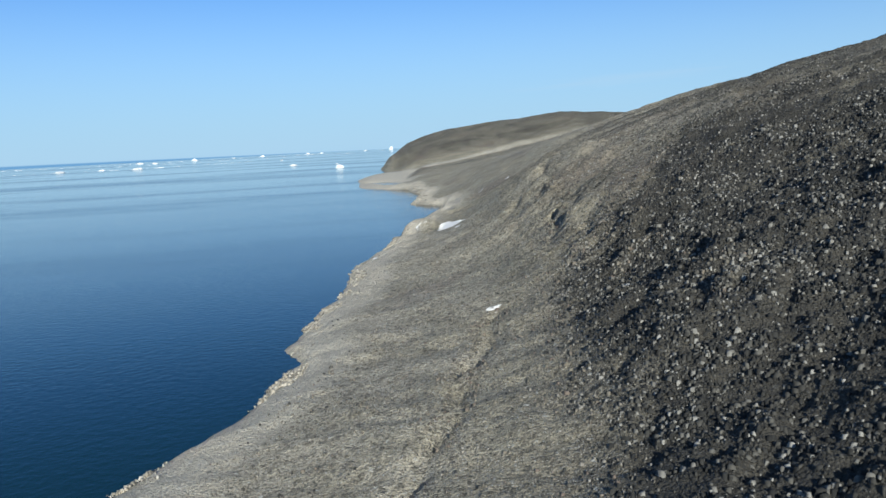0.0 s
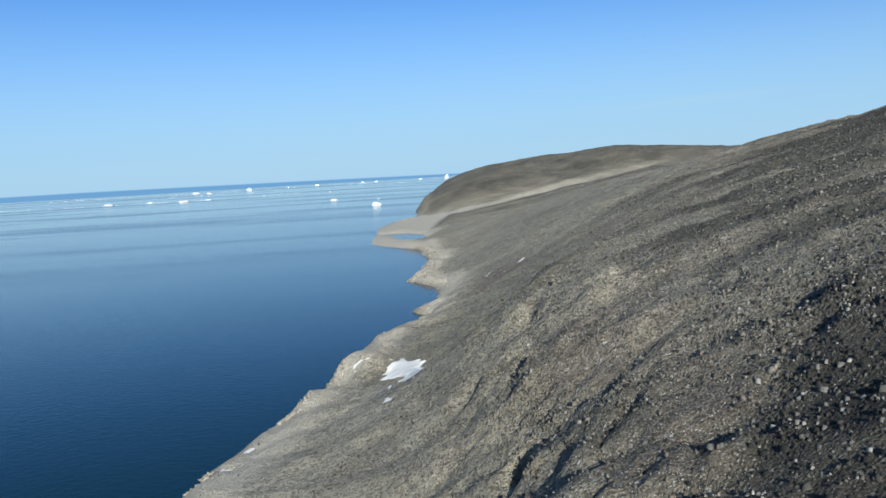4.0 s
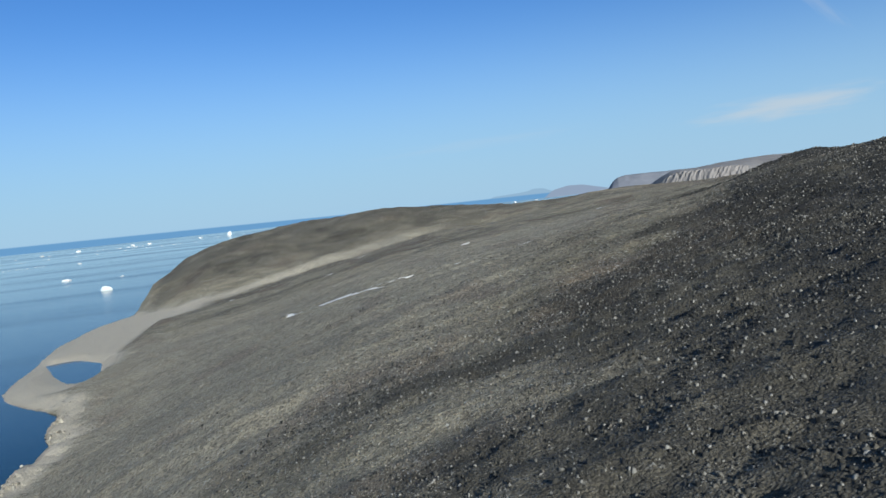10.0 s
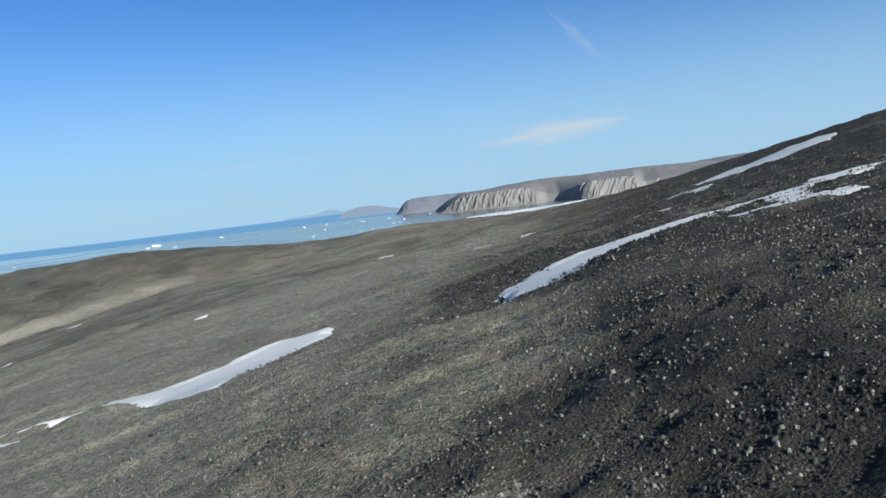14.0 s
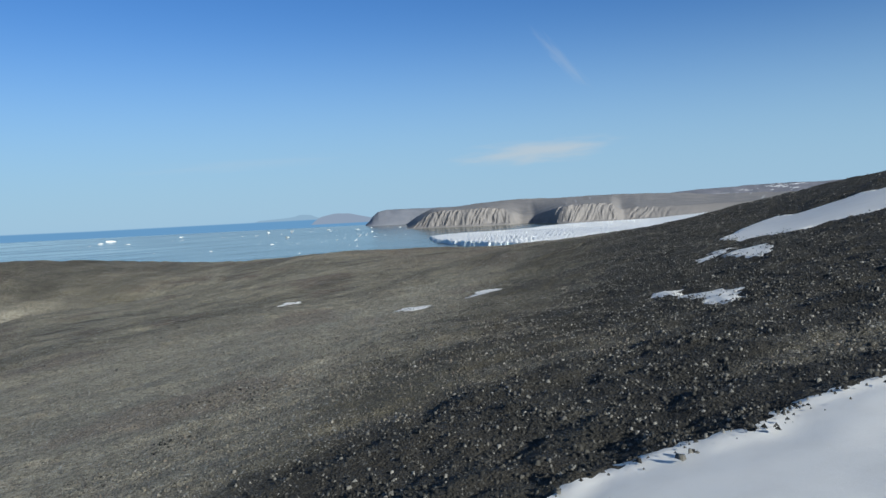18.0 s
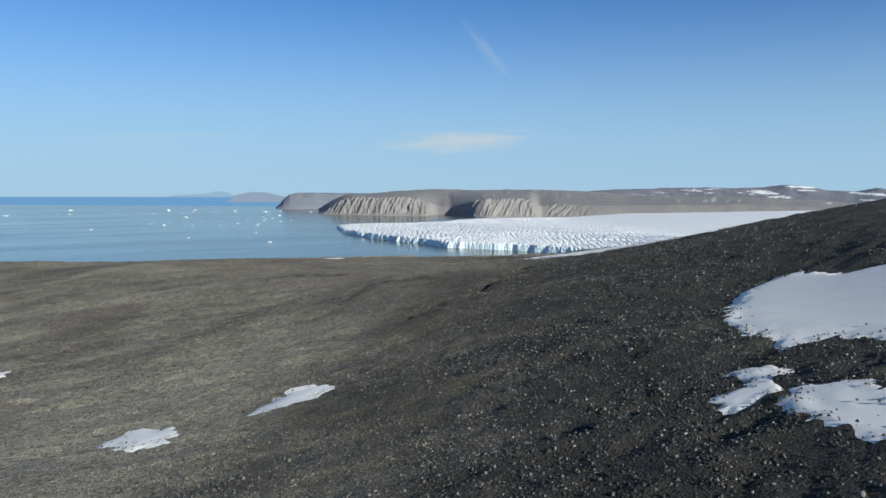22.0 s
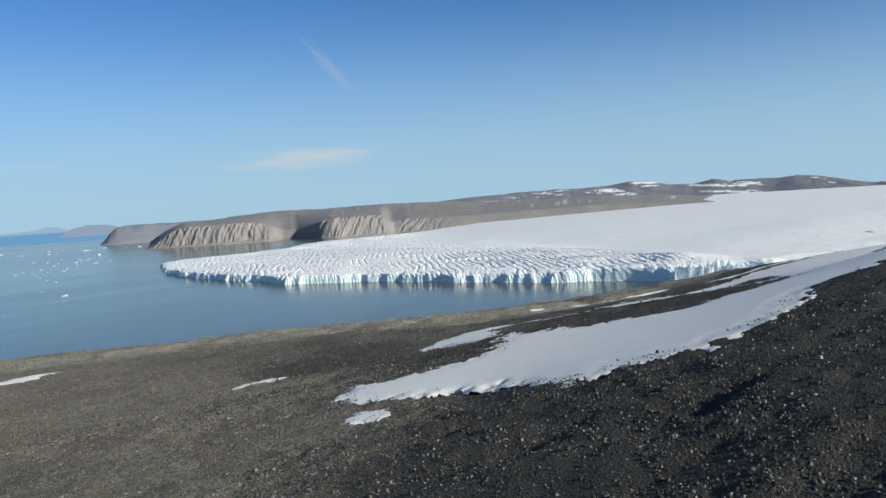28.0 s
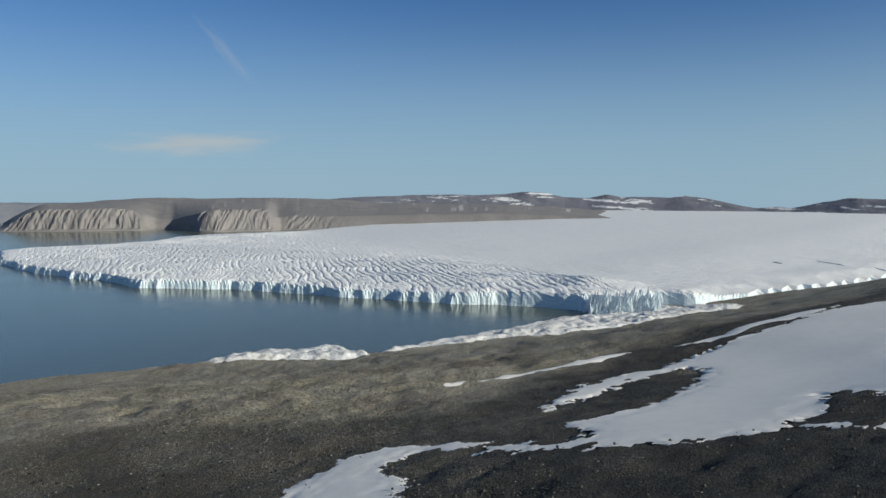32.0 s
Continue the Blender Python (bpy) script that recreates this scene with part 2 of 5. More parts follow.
EAST = [(705, 1008, 70.5), (662, 1008, 70.5), (788, 983, 73.5), (891, 995, 67), (713, 976, 78.5), (593, 958, 78), (547, 823, 94), (612, 848, 99), (670, 825, 110), (736, 850, 108), (540, 668, 114), (521, 852, 87), (565, 870, 89), (735, 894, 94), (791, 897, 92), (695, 902, 92), (680, 931, 86), (562, 926, 81), (641, 968, 79),
        (618, 1001, 73), (956, 1004, 70), (643, 1070, 66), (803, 1091, 58), (720, 1097, 64), (963, 1102, 50), (887, 1156, 44), (600, 1200, 60),
        (700, 1300, 38), (748, 1314, 28), (800, 1300, 26), (858, 1311, 15), (899, 1203, 31), (950, 1250, 20), (1058, 1152, 29), (1072, 1105, 38), (1150, 1150, 22), (1196, 1071, 38), (1280, 1200, 5), (1201, 1232, 4), (1356, 1178, 8), (1420, 1150, 9), (1270, 1140, 19), (1300, 1100, 26), (1345, 1150, 12), (1410, 1115, 15), (1500, 1140, 13), (1641, 1108, 12), (1853, 1030, 14), (1700, 1050, 20)]
FELLS = [(150, 60, 62), (140, 170, 62), (190, 260, 74), (260, 380, 92), (350, 500, 98), (480, 640, 104), (543, 719, 109), (640, 740, 118), (800, 780, 116), (1000, 860, 95),
         (400, 150, 120), (700, 400, 135), (1100, 600, 120), (1500, 800, 100), (100, -80, 50), (30, -60, 20)]


def polygon_signed(px, py, ring):
    """Distance to a closed ring, positive inside."""
    ring = np.array(ring, float)
    nxt = np.roll(ring, -1, 0)
    best, inside = np.full(px.shape, 1e18), np.zeros(px.shape, bool)
    for (ax, ay), (bx, by) in zip(ring, nxt):
        ex, ey = bx - ax, by - ay
        t = np.clip(((px - ax) * ex + (py - ay) * ey) / (ex * ex + ey * ey), 0, 1)
        best = np.minimum(best, (px - ax - t * ex) ** 2 + (py - ay - t * ey) ** 2)
        if by != ay:
            inside ^= ((ay > py) != (by > py)) & (px < ex * (py - ay) / (by - ay) + ax)
    return np.where(inside, 1, -1) * np.sqrt(best)


SPOTS = np.array(LOWER + UPPER + PLATEAU + NORTH + EAST + FELLS + [(x + 6, y, 1.5) for x, y in COAST[3:-1:3]] + [(x, y - 8, 2) for x, y in FAR_COAST[:12]], float)
SPOTS = SPOTS / (100, 100, 1)


def plate(r2):
    return np.where(r2 > 1e-12, 0.5 * r2 * np.log(r2 + 1e-12), 0)


def plate_weights():
    n = len(SPOTS)
    d = SPOTS[:, None, :2] - SPOTS[None, :, :2]
    k = plate((d ** 2).sum(-1)) + 0.004 * np.eye(n)
    p = np.c_[np.ones(n), SPOTS[:, :2]]
    return np.linalg.solve(np.block([[k, p], [p.T, np.zeros((3, 3))]]), np.r_[SPOTS[:, 2], 0, 0, 0])


WEIGHTS = plate_weights()


def shore(x, y):
    """Distance from the water's edge, positive on land."""
    wob = 2.6 * fbm(x + 40, y, 26, 4, 0.62)
    s = polygon_signed(x + wob, y + 2.0 * fbm(x, y + 90, 17, 3), COAST + FAR_COAST)
    pool = polygon_signed(x, y, LAGOON)
    return np.minimum(s, -pool)


RAVINE = [(31, 200), (34, 228), (33, 243), (36, 262), (39, 280), (45, 300), (52, 330)]
VALLEY = [(-60, 1040), (-36, 1060), (30, 1070), (86, 1095), (135, 1106), (180, 1103), (225, 1097), (265, 1094), (300, 1092)]
HOLLOWS = [([(240, 572), (262, 578), (285, 572), (310, 560)], 1.2, 9), ([(150, 652), (170, 628), (190, 632), (215, 650)], 2.6, 11), ([(460, 722), (490, 745), (515, 755)], 1.0, 14), ([(88, 712), (100, 694), (115, 674), (135, 656)], 1.8, 10)]
BUMPS = [(145, 649, 2.2, 6), (152, 644, 2.5, 6), (158, 639, 2.0, 5), (-12, 345, 3.4, 9), (-20, 322, 2.0, 6), (-17, 300, 1.6, 6), (258, 545, 2.8, 13), (267, 541, 1.8, 8), (240, 528, 1.5, 14)]
PITS = [(36, 146, 2.6, 2.2), (36, 173, 1.8, 2.0), (39, 166, 2.0, 1.8), (34, 227, 1.8, 1.4), (36, 262, 2.0, 1.6), (37, 108, 3.0, 2.4), (40, 113, 3.0, 2.2), (52, 175, 2.6, 1.8), (44, 132, 2.2, 2.0)]
RILLS = [[(424, 876), (441, 889), (452, 905), (462, 914), (483, 928), (496, 919)], [(443, 845), (454, 850), (462, 855), (473, 857), (481, 856), (499, 868), (523, 880)], [(455, 989), (462, 991), (471, 992), (484, 974)], [(481, 836), (500, 848)]]
LEDGE = [(-6, 84), (0, 106), (3, 125), (8, 150), (11, 160)]


def near_line(x, y, line):
    best = np.full(x.shape, 1e18)
    for (ax, ay), (bx, by) in zip(line[:-1], line[1:]):
        ex, ey = bx - ax, by - ay
        t = np.clip(((x - ax) * ex + (y - ay) * ey) / (ex * ex + ey * ey), 0, 1)
        best = np.minimum(best, (x - ax - t * ex) ** 2 + (y - ay - t * ey) ** 2)
    return np.sqrt(best)


def blocky(x, y):
    """How far the ground is a field of coarse blocks, 0 to 1; also marks the dim slope right of the flight line, which
    is coloured darker.
    """
    first = smooth(-14, 18, x - np.interp(y, [60, 115, 160], [14, 20, 28]) + 9 * fbm(x, y, 30, 3)) * smooth(235, 160, y + 14 * fbm(x, y, 40, 2)) * 1.2
    streak = fbm(0.25 * x + 0.97 * y, 0.30 * (0.97 * x - 0.25 * y), 22, 4, 0.6)
    beside = x - np.interp(y, [0, 286, 405, 560, 640, 720, 785, 850, 1000], [60, 82, 138, 240, 292, 393, 455, 520, 640])
    low = smooth(500, 640, y)
    upper = smooth(-0.15, 0.65, (0.95 - 0.05 * low) * streak + 0.5 * fbm(x, y, 110, 3) + (0.62 + 0.58 * low) * smooth(-60 - 22 * low, 75 - 45 * low, beside) - 0.30 + 0.34 * (1 - low) * np.exp(-((beside - 12) / 42) ** 2))
    upper = upper * smooth(1150, 1000, y - 0.1 * (x - 600)) * (0.77 + 0.23 * smooth(340, 430, y))
    lane = smooth(-12, 16, x - np.interp(y, [140, 200, 250, 300], [46, 56, 74, 96]) + 10 * fbm(x, y, 26, 3)) * smooth(245, 195, y + 16 * fbm(x, y, 34, 2)) * smooth(140, 175, y)
    first = np.maximum(first, lane * (0.98 + 0.35 * streak))
    return np.maximum(first, upper * smooth(20, 60, x + 0.02 * y))


def height(x, y, rough=True):
    x, y = np.asarray(x, float), np.asarray(y, float)
    u, v = x / 100, y / 100
    z = WEIGHTS[-3] + WEIGHTS[-2] * u + WEIGHTS[-1] * v
    for (sx, sy, _), w in zip(SPOTS, WEIGHTS):
        z = z + w * plate((u - sx) ** 2 + (v - sy) ** 2)
    s = shore(x, y)
    spit = smooth(-20, -42, x) * smooth(735, 760, y) * smooth(1120, 1080, y)
    z = z * (1 - spit) + spit * (1.2 + 1.2 * smooth(3, 12, s))
    z = np.maximum(z, 0.6 + 0.4 * fbm(x, y, 60, 3))
    rise = smooth(0, 14, s)
    rocky = (0.4 + 0.6 * smooth(270, 330, y)) * smooth(740, 700, y) + 0.5 * smooth(1150, 1180, y)
    land = z * rise + 0.12 * np.clip(s, 0, 12) * (1 - rise) + rocky * smooth(0.5, 3, s) * smooth(26, 8, s) * (2.2 + 3.4 * fbm(x, y, 12, 4, 0.6))
    if rough:
        on = smooth(1, 20, s) * (1 - 0.8 * spit)
        for line, deep, wide in HOLLOWS:
            land = land - deep * np.exp(-(near_line(x, y, line) / wide) ** 2)
        for px, py, tall, wide in BUMPS:
            land = land + tall * np.exp(-((x - px) ** 2 + (y - py) ** 2) / wide ** 2)
        cut = near_line(x, y + 4 * fbm(x, y, 30, 2), VALLEY)
        land = land - smooth(-20, 40, x) * (3.0 * np.exp(-(cut / 12) ** 2) - 1.6 * fbm(x, y, 18, 3) * smooth(40, 12, cut))
        block = blocky(x, y)
        wx, wy = x + 3.2 * fbm(x, y, 11, 3, 0.6), y + 3.2 * fbm(x + 50, y, 11, 3, 0.6)
        land = land - on * (0.3 + 2.3 * smooth(-0.15, 0.3, fbm(x, y, 8, 2))) * np.exp(-(near_line(wx, wy, RAVINE) / 1.4) ** 2) - on * 1.5 * np.exp(-(near_line(wx, wy, LEDGE) / 1.5) ** 2)
        side = wx - np.interp(y, [q[1] for q in RAVINE], [q[0] for q in RAVINE])
        land = land + on * 1.7 * smooth(-1.6, 1.6, side) * np.exp(-(np.clip(side, 0, 99) / 11) ** 2) * smooth(196, 206, y) * smooth(300, 262, y) * smooth(-0.25, 0.25, fbm(x, y, 13, 2))
        brow = np.interp(x, [520, 565, 640, 690, 720, 755, 850, 910, 1100], [1195, 1180, 1145, 1112, 1075, 1034, 1038, 1026, 990])
        heap = smooth(-10, 40, y - brow) * smooth(520, 600, x) * smooth(1500, 1400, x)
        land = land + on * heap * (2.4 * fbm(0.8 * x - 0.6 * y, 1.7 * (0.6 * x + 0.8 * y), 34, 4, 0.55) + 1.2 * (1 - 2.2 * np.abs(fbm(x + 80, y, 15, 3))))
        for line in RILLS:
            land = land - on * (0.9 + 0.9 * smooth(-0.2, 0.3, fbm(x, y, 11, 2))) * np.exp(-(near_line(wx, wy, line) / 1.7) ** 2)
        for px, py, wide, deep in PITS:
            land = land - deep * np.exp(-(((wx - px) ** 2 + (wy - py) ** 2) / wide ** 2)) + 0.7 * deep * np.exp(-(((wx - px - 1.5 * wide) ** 2 + (wy - py - 1.6 * wide) ** 2) / (1.3 * wide) ** 2))
        knob = 1 - np.abs(fbm(x + 300, y, 17, 3, 0.55)) * 2.2
        land = land + on * block * (0.55 + 0.45 * smooth(270, 210, y)) * (1 - 0.5 * smooth(560, 760, y)) * (1 + 0.5 * smooth(860, 740, y) * smooth(560, 640, y)) * (0.6 * knob + (1.2 - 0.5 * smooth(280, 380, y)) * fbm(x, y, 13, 3, 0.6) + 1.0 * fbm(x, y, 5.5, 3, 0.6) + 0.75 * fbm(x, y, 3.0, 2))
        crag = smooth(12, 28, x) * smooth(66, 46, x) * smooth(130, 165, y) * smooth(400, 330, y)
        land = land + on * crag * (1.7 * (1 - 2 * np.abs(fbm(x - 70, y + 30, 13, 4, 0.65))) + 1.3 * fbm(x, y, 5, 3, 0.6))
        land = land + on * 1.0 * fbm(0.25 * x + 0.97 * y, 0.26 * (0.97 * x - 0.25 * y), 10, 4, 0.6)
        lobe = 1 - 2.4 * np.abs(fbm(0.25 * x + 0.97 * y + 30, 0.34 * (0.97 * x - 0.25 * y), 19, 3, 0.5))
        land = land + on * smooth(170, 240, y) * smooth(560, 480, y) * (1.3 - 0.6 * smooth(340, 400, y)) * lobe * smooth(30, 70, x + 0.05 * y)
        land = land + on * (1.4 * fbm(x, y, 70, 3) + 0.7 * fbm(0.35 * x + 0.94 * y, 0.5 * (0.94 * x - 0.35 * y), 15, 4, 0.6) + 0.55 * fbm(x, y, 4.6, 3, 0.6))
        land = land + on * smooth(1120, 1170, y) * smooth(480, 380, x) * (3.2 * (1 - 2 * np.abs(fbm(0.8 * x + 0.5 * y, 0.7 * y, 48, 4, 0.6))) - 1.6 + 1.6 * fbm(x, y, 16, 3))
    return np.where(s > 0, np.maximum(land, 0.05), np.maximum(s * 0.5, -9))


# ---- materials ----
def material(name, colour=(0.5, 0.5, 0.5), rough=0.9, metal=0.0):
    m = bpy.data.materials.new(name)
    m.use_nodes = True
    b = m.node_tree.nodes["Principled BSDF"]
    b.inputs["Base Color"].default_value = (*colour, 1)
    b.inputs["Roughness"].default_value, b.inputs["Metallic"].default_value = rough, metal
    return m, m.node_tree.nodes, m.node_tree.links, b


def tex_noise(nodes, links, scale, detail=4, rough=0.55, where=None, stretch=None):
    n = nodes.new("ShaderNodeTexNoise")
    n.inputs["Scale"].default_value, n.inputs["Detail"].default_value, n.inputs["Roughness"].default_value = scale, detail, rough
    if where is None:
        where = nodes.new("ShaderNodeTexCoord").outputs["Object"]
    if stretch:
        mp = nodes.new("ShaderNodeMapping")
        mp.vector_type = "TEXTURE"
        mp.inputs["Rotation"].default_value, mp.inputs["Scale"].default_value = (0, 0, stretch[1]), stretch[0]
        links.new(where, mp.inputs["Vector"])
        where = mp.outputs[0]
    links.new(where, n.inputs["Vector"])
    return n.outputs[0]


def ranged(nodes, links, value, lo, hi, a=0.0, b=1.0):
    n = nodes.new("ShaderNodeMapRange")
    n.interpolation_type = "SMOOTHSTEP"
    for key, v in (("From Min", lo), ("From Max", hi), ("To Min", a), ("To Max", b)):
        n.inputs[key].default_value = v
    links.new(value, n.inputs["Value"])
    return n.outputs[0]


def blend(nodes, links, factor, a, b, mode="MIX"):
    n = nodes.new("ShaderNodeMix")
    n.data_type, n.blend_type = "RGBA", mode
    for slot, v in ((0, factor), (6, a), (7, b)):
        if isinstance(v, tuple):
            n.inputs[slot].default_value = (*v, 1)
        elif isinstance(v, (int, float)):
            n.inputs[slot].default_value = v
        else:
            links.new(v, n.inputs[slot])
    return n.outputs[2]


def bumped(nodes, links, b, value, strength, distance, before=None):
    n = nodes.new("ShaderNodeBump")
    n.inputs["Strength"].default_value, n.inputs["Distance"].default_value = strength, distance
    links.new(value, n.inputs["Height"])
    if before is not None:
        links.new(before, n.inputs["Normal"])
    links.new(n.outputs[0], b.inputs["Normal"])
    return n.outputs[0]


def attribute(nodes, name):
    n = nodes.new("ShaderNodeAttribute")
    n.attribute_name = name
    return n.outputs["Fac"]


def pebbles(nodes, links, scale):
    n = nodes.new("ShaderNodeTexVoronoi")
    n.distance = "MANHATTAN"
    n.inputs["Scale"].default_value = scale
    warp = nodes.new("ShaderNodeTexNoise")
    warp.inputs["Scale"].default_value = scale * 0.7
    shift = nodes.new("ShaderNodeVectorMath")
    shift.operation = "MULTIPLY_ADD"
    shift.inputs[1].default_value = (0.7 / scale,) * 3
    where = nodes.new("ShaderNodeTexCoord").outputs["Object"]
    links.new(where, warp.inputs["Vector"])
    links.new(warp.outputs["Color"], shift.inputs[0])
    links.new(where, shift.inputs[2])
    links.new(shift.outputs[0], n.inputs["Vector"])
    one = nodes.new("ShaderNodeSeparateColor")
    links.new(n.outputs["Color"], one.inputs[0])
    return n.outputs["Distance"], one.outputs[0]


def ground_material():
    m, n, l, b = material("stony_ground", rough=0.95)
    fine, mid, wide = tex_noise(n, l, 1.6, 6, 0.75), tex_noise(n, l, 0.16, 5, 0.65), tex_noise(n, l, 0.022, 4)
    lanes = tex_noise(n, l, 0.11, 5, 0.6, None, ((1.0, 3.8, 1.0), 1.318))
    (dome, tone), (dome2, tone2), (dome3, tone3) = pebbles(n, l, 2.6), pebbles(n, l, 1.05), pebbles(n, l, 4.6)
    c = blend(n, l, ranged(n, l, wide, 0.35, 0.65), (0.40, 0.355, 0.252), (0.475, 0.415, 0.292))
    c = blend(n, l, ranged(n, l, lanes, 0.42, 0.62, 0, 0.5), c, (0.195, 0.170, 0.112))
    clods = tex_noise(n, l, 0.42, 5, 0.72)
    # hollows between clods darkened in the colour, as shade between lumps
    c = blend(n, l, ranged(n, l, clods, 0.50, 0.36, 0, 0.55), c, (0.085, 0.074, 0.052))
    c = blend(n, l, attribute(n, "rust"), c, (0.235, 0.183, 0.130))
    c = blend(n, l, attribute(n, "moss"), c, (0.102, 0.089, 0.060))
    dark = blend(n, l, ranged(n, l, mid, 0.4, 0.62), (0.014, 0.0135, 0.0118), (0.043, 0.039, 0.031))
    # this mask also puts the dimness of slopes turned from the sun into the colour
    c = blend(n, l, attribute(n, "boulders"), c, dark)
    c = blend(n, l, attribute(n, "sand"), c, blend(n, l, mid, (0.74, 0.665, 0.54), (0.60, 0.535, 0.43)))
    cover = n.new("ShaderNodeMath")
    cover.operation = "MAXIMUM"
    l.new(attribute(n, "boulders"), cover.inputs[0]), l.new(attribute(n, "moss"), cover.inputs[1])
    heaps = tex_noise(n, l, 0.24, 4, 0.65)
    strewn = n.new("ShaderNodeMath")
    strewn.operation = "MULTIPLY"
    l.new(ranged(n, l, cover.outputs[0], 0.45, 1.0, 1.0, 0.13), strewn.inputs[0]), l.new(ranged(n, l, heaps, 0.36, 0.56, 0.58, 1.0), strewn.inputs[1])
    bare = strewn.outputs[0]
    stony = ranged(n, l, attribute(n, "sand"), 0.5, 0.95, 1.0, 0.22)

    def on_stony(value):
        node = n.new("ShaderNodeMath")
        node.operation = "MULTIPLY"
        l.new(value, node.inputs[0]), l.new(stony, node.inputs[1])
        return node.outputs[0]

    c = blend(n, l, on_stony(ranged(n, l, tone, 0.33, 0.12, 0, 0.6)), c, (0.060, 0.055, 0.047))
    c = blend(n, l, on_stony(ranged(n, l, tone2, 0.30, 0.10, 0, 0.45)), c, (0.045, 0.042, 0.036))
    for far_out, shade, few in ((dome3, tone3, 0.47), (dome, tone, 0.52), (dome2, tone2, 0.82)):
        lies = bare
        for lot in (ranged(n, l, far_out, 0.56, 0.40, 0, 0.95), ranged(n, l, shade, few, few + 0.05)):
            node = n.new("ShaderNodeMath")
            node.operation = "MULTIPLY"
            l.new(lies, node.inputs[0]), l.new(lot, node.inputs[1])
            lies = node.outputs[0]
        c = blend(n, l, lies, c, blend(n, l, ranged(n, l, shade, few, 1.0), (0.145, 0.136, 0.118), (0.62, 0.595, 0.53)))
    # hollows of the fine bump likewise painted darker
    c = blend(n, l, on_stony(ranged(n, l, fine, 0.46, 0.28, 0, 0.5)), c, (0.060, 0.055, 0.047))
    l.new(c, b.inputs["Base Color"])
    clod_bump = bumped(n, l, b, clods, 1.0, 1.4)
    one = bumped(n, l, b, mid, 0.8, 1.0, clod_bump)
    two = bumped(n, l, b, fine, 0.9, 0.45, one)
    inv = n.new("ShaderNodeMath")
    inv.operation = "MULTIPLY"
    inv.inputs[1].default_value = -1
    l.new(dome, inv.inputs[0])
    three = bumped(n, l, b, inv.outputs[0], 0.9, 0.25, two)
    inv2 = n.new("ShaderNodeMath")
    inv2.operation = "MULTIPLY"
    inv2.inputs[1].default_value = -1
    l.new(dome2, inv2.inputs[0])
    bumped(n, l, b, inv2.outputs[0], 0.3, 0.3, three)
    return m


def stone_material(name, tones):
    """Angular stones, each with its own tone, lichen and grain."""
    m, n, l, b = material(name, rough=0.9)
    geo, ob = n.new("ShaderNodeNewGeometry"), n.new("ShaderNodeObjectInfo")
    add = n.new("ShaderNodeMath")
    add.operation = "ADD"
    l.new(geo.outputs["Random Per Island"], add.inputs[0])
    l.new(ob.outputs["Random"], add.inputs[1])
    wrap = n.new("ShaderNodeMath")
    wrap.operation = "FRACT"
    l.new(add.outputs[0], wrap.inputs[0])
    ramp = n.new("ShaderNodeValToRGB")
    ramp.color_ramp.interpolation = "LINEAR"
    for k, (at, tone) in enumerate(tones):
        e = ramp.color_ramp.elements[k] if k < 2 else ramp.color_ramp.elements.new(at)
        e.position, e.color = at, (*tone, 1)
    l.new(wrap.outputs[0], ramp.inputs[0])
    grain = tex_noise(n, l, 2.2, 4, 0.7)
    c = blend(n, l, ranged(n, l, grain, 0.5, 0.7, 0, 0.6), ramp.outputs[0], (0.055, 0.053, 0.050))
    l.new(c, b.inputs["Base Color"])
    bumped(n, l, b, grain, 0.7, 0.15)
    return m


def sea_material():
    m, n, l, b = material("sea_water", (0.004, 0.018, 0.035), 0.08)
    obj = n.new("ShaderNodeTexCoord").outputs["Object"]
    split = n.new("ShaderNodeSeparateXYZ")
    l.new(obj, split.inputs[0])
    silt = ranged(n, l, split.outputs["X"], 150, 800)
    c = blend(n, l, silt, (0.0003, 0.0180, 0.0160), (0.094, 0.110, 0.078))
    l.new(c, b.inputs["Base Color"])
    lanes = tex_noise(n, l, 0.0035, 5, 0.6, obj, ((3.3, 0.67, 1), 0.10))
    gloss = n.new("ShaderNodeMath")
    gloss.operation = "MULTIPLY_ADD"
    gloss.inputs[1].default_value = 0.12
    still = n.new("ShaderNodeMath")
    still.operation = "MULTIPLY"
    l.new(ranged(n, l, lanes, 0.38, 0.66, 0.03, 0.16), still.inputs[0]), l.new(ranged(n, l, silt, 0.0, 1.0, 1.0, 0.3), still.inputs[1])
    l.new(silt, gloss.inputs[0]), l.new(still.outputs[0], gloss.inputs[2])
    l.new(gloss.outputs[0], b.inputs["Roughness"])
    ripple = tex_noise(n, l, 0.5, 4, 0.6, obj)
    b.inputs["IOR"].default_value = 1.32
    bumped(n, l, b, ripple, 0.21, 0.4)
    return m


def snow_material(name="old_snow"):
    m, n, l, b = material(name, (0.78, 0.78, 0.78), 0.75)
    mid, fine = tex_noise(n, l, 0.22, 4), tex_noise(n, l, 2.4, 5, 0.7)
    c = blend(n, l, ranged(n, l, mid, 0.4, 0.75, 0, 0.5), (0.93, 0.895, 0.845), (0.84, 0.80, 0.745))
    c = blend(n, l, ranged(n, l, fine, 0.64, 0.74, 0, 0.35), c, (0.42, 0.38, 0.33))
    l.new(c, b.inputs["Base Color"])
    bumped(n, l, b, fine, 0.3, 0.08)
    return m


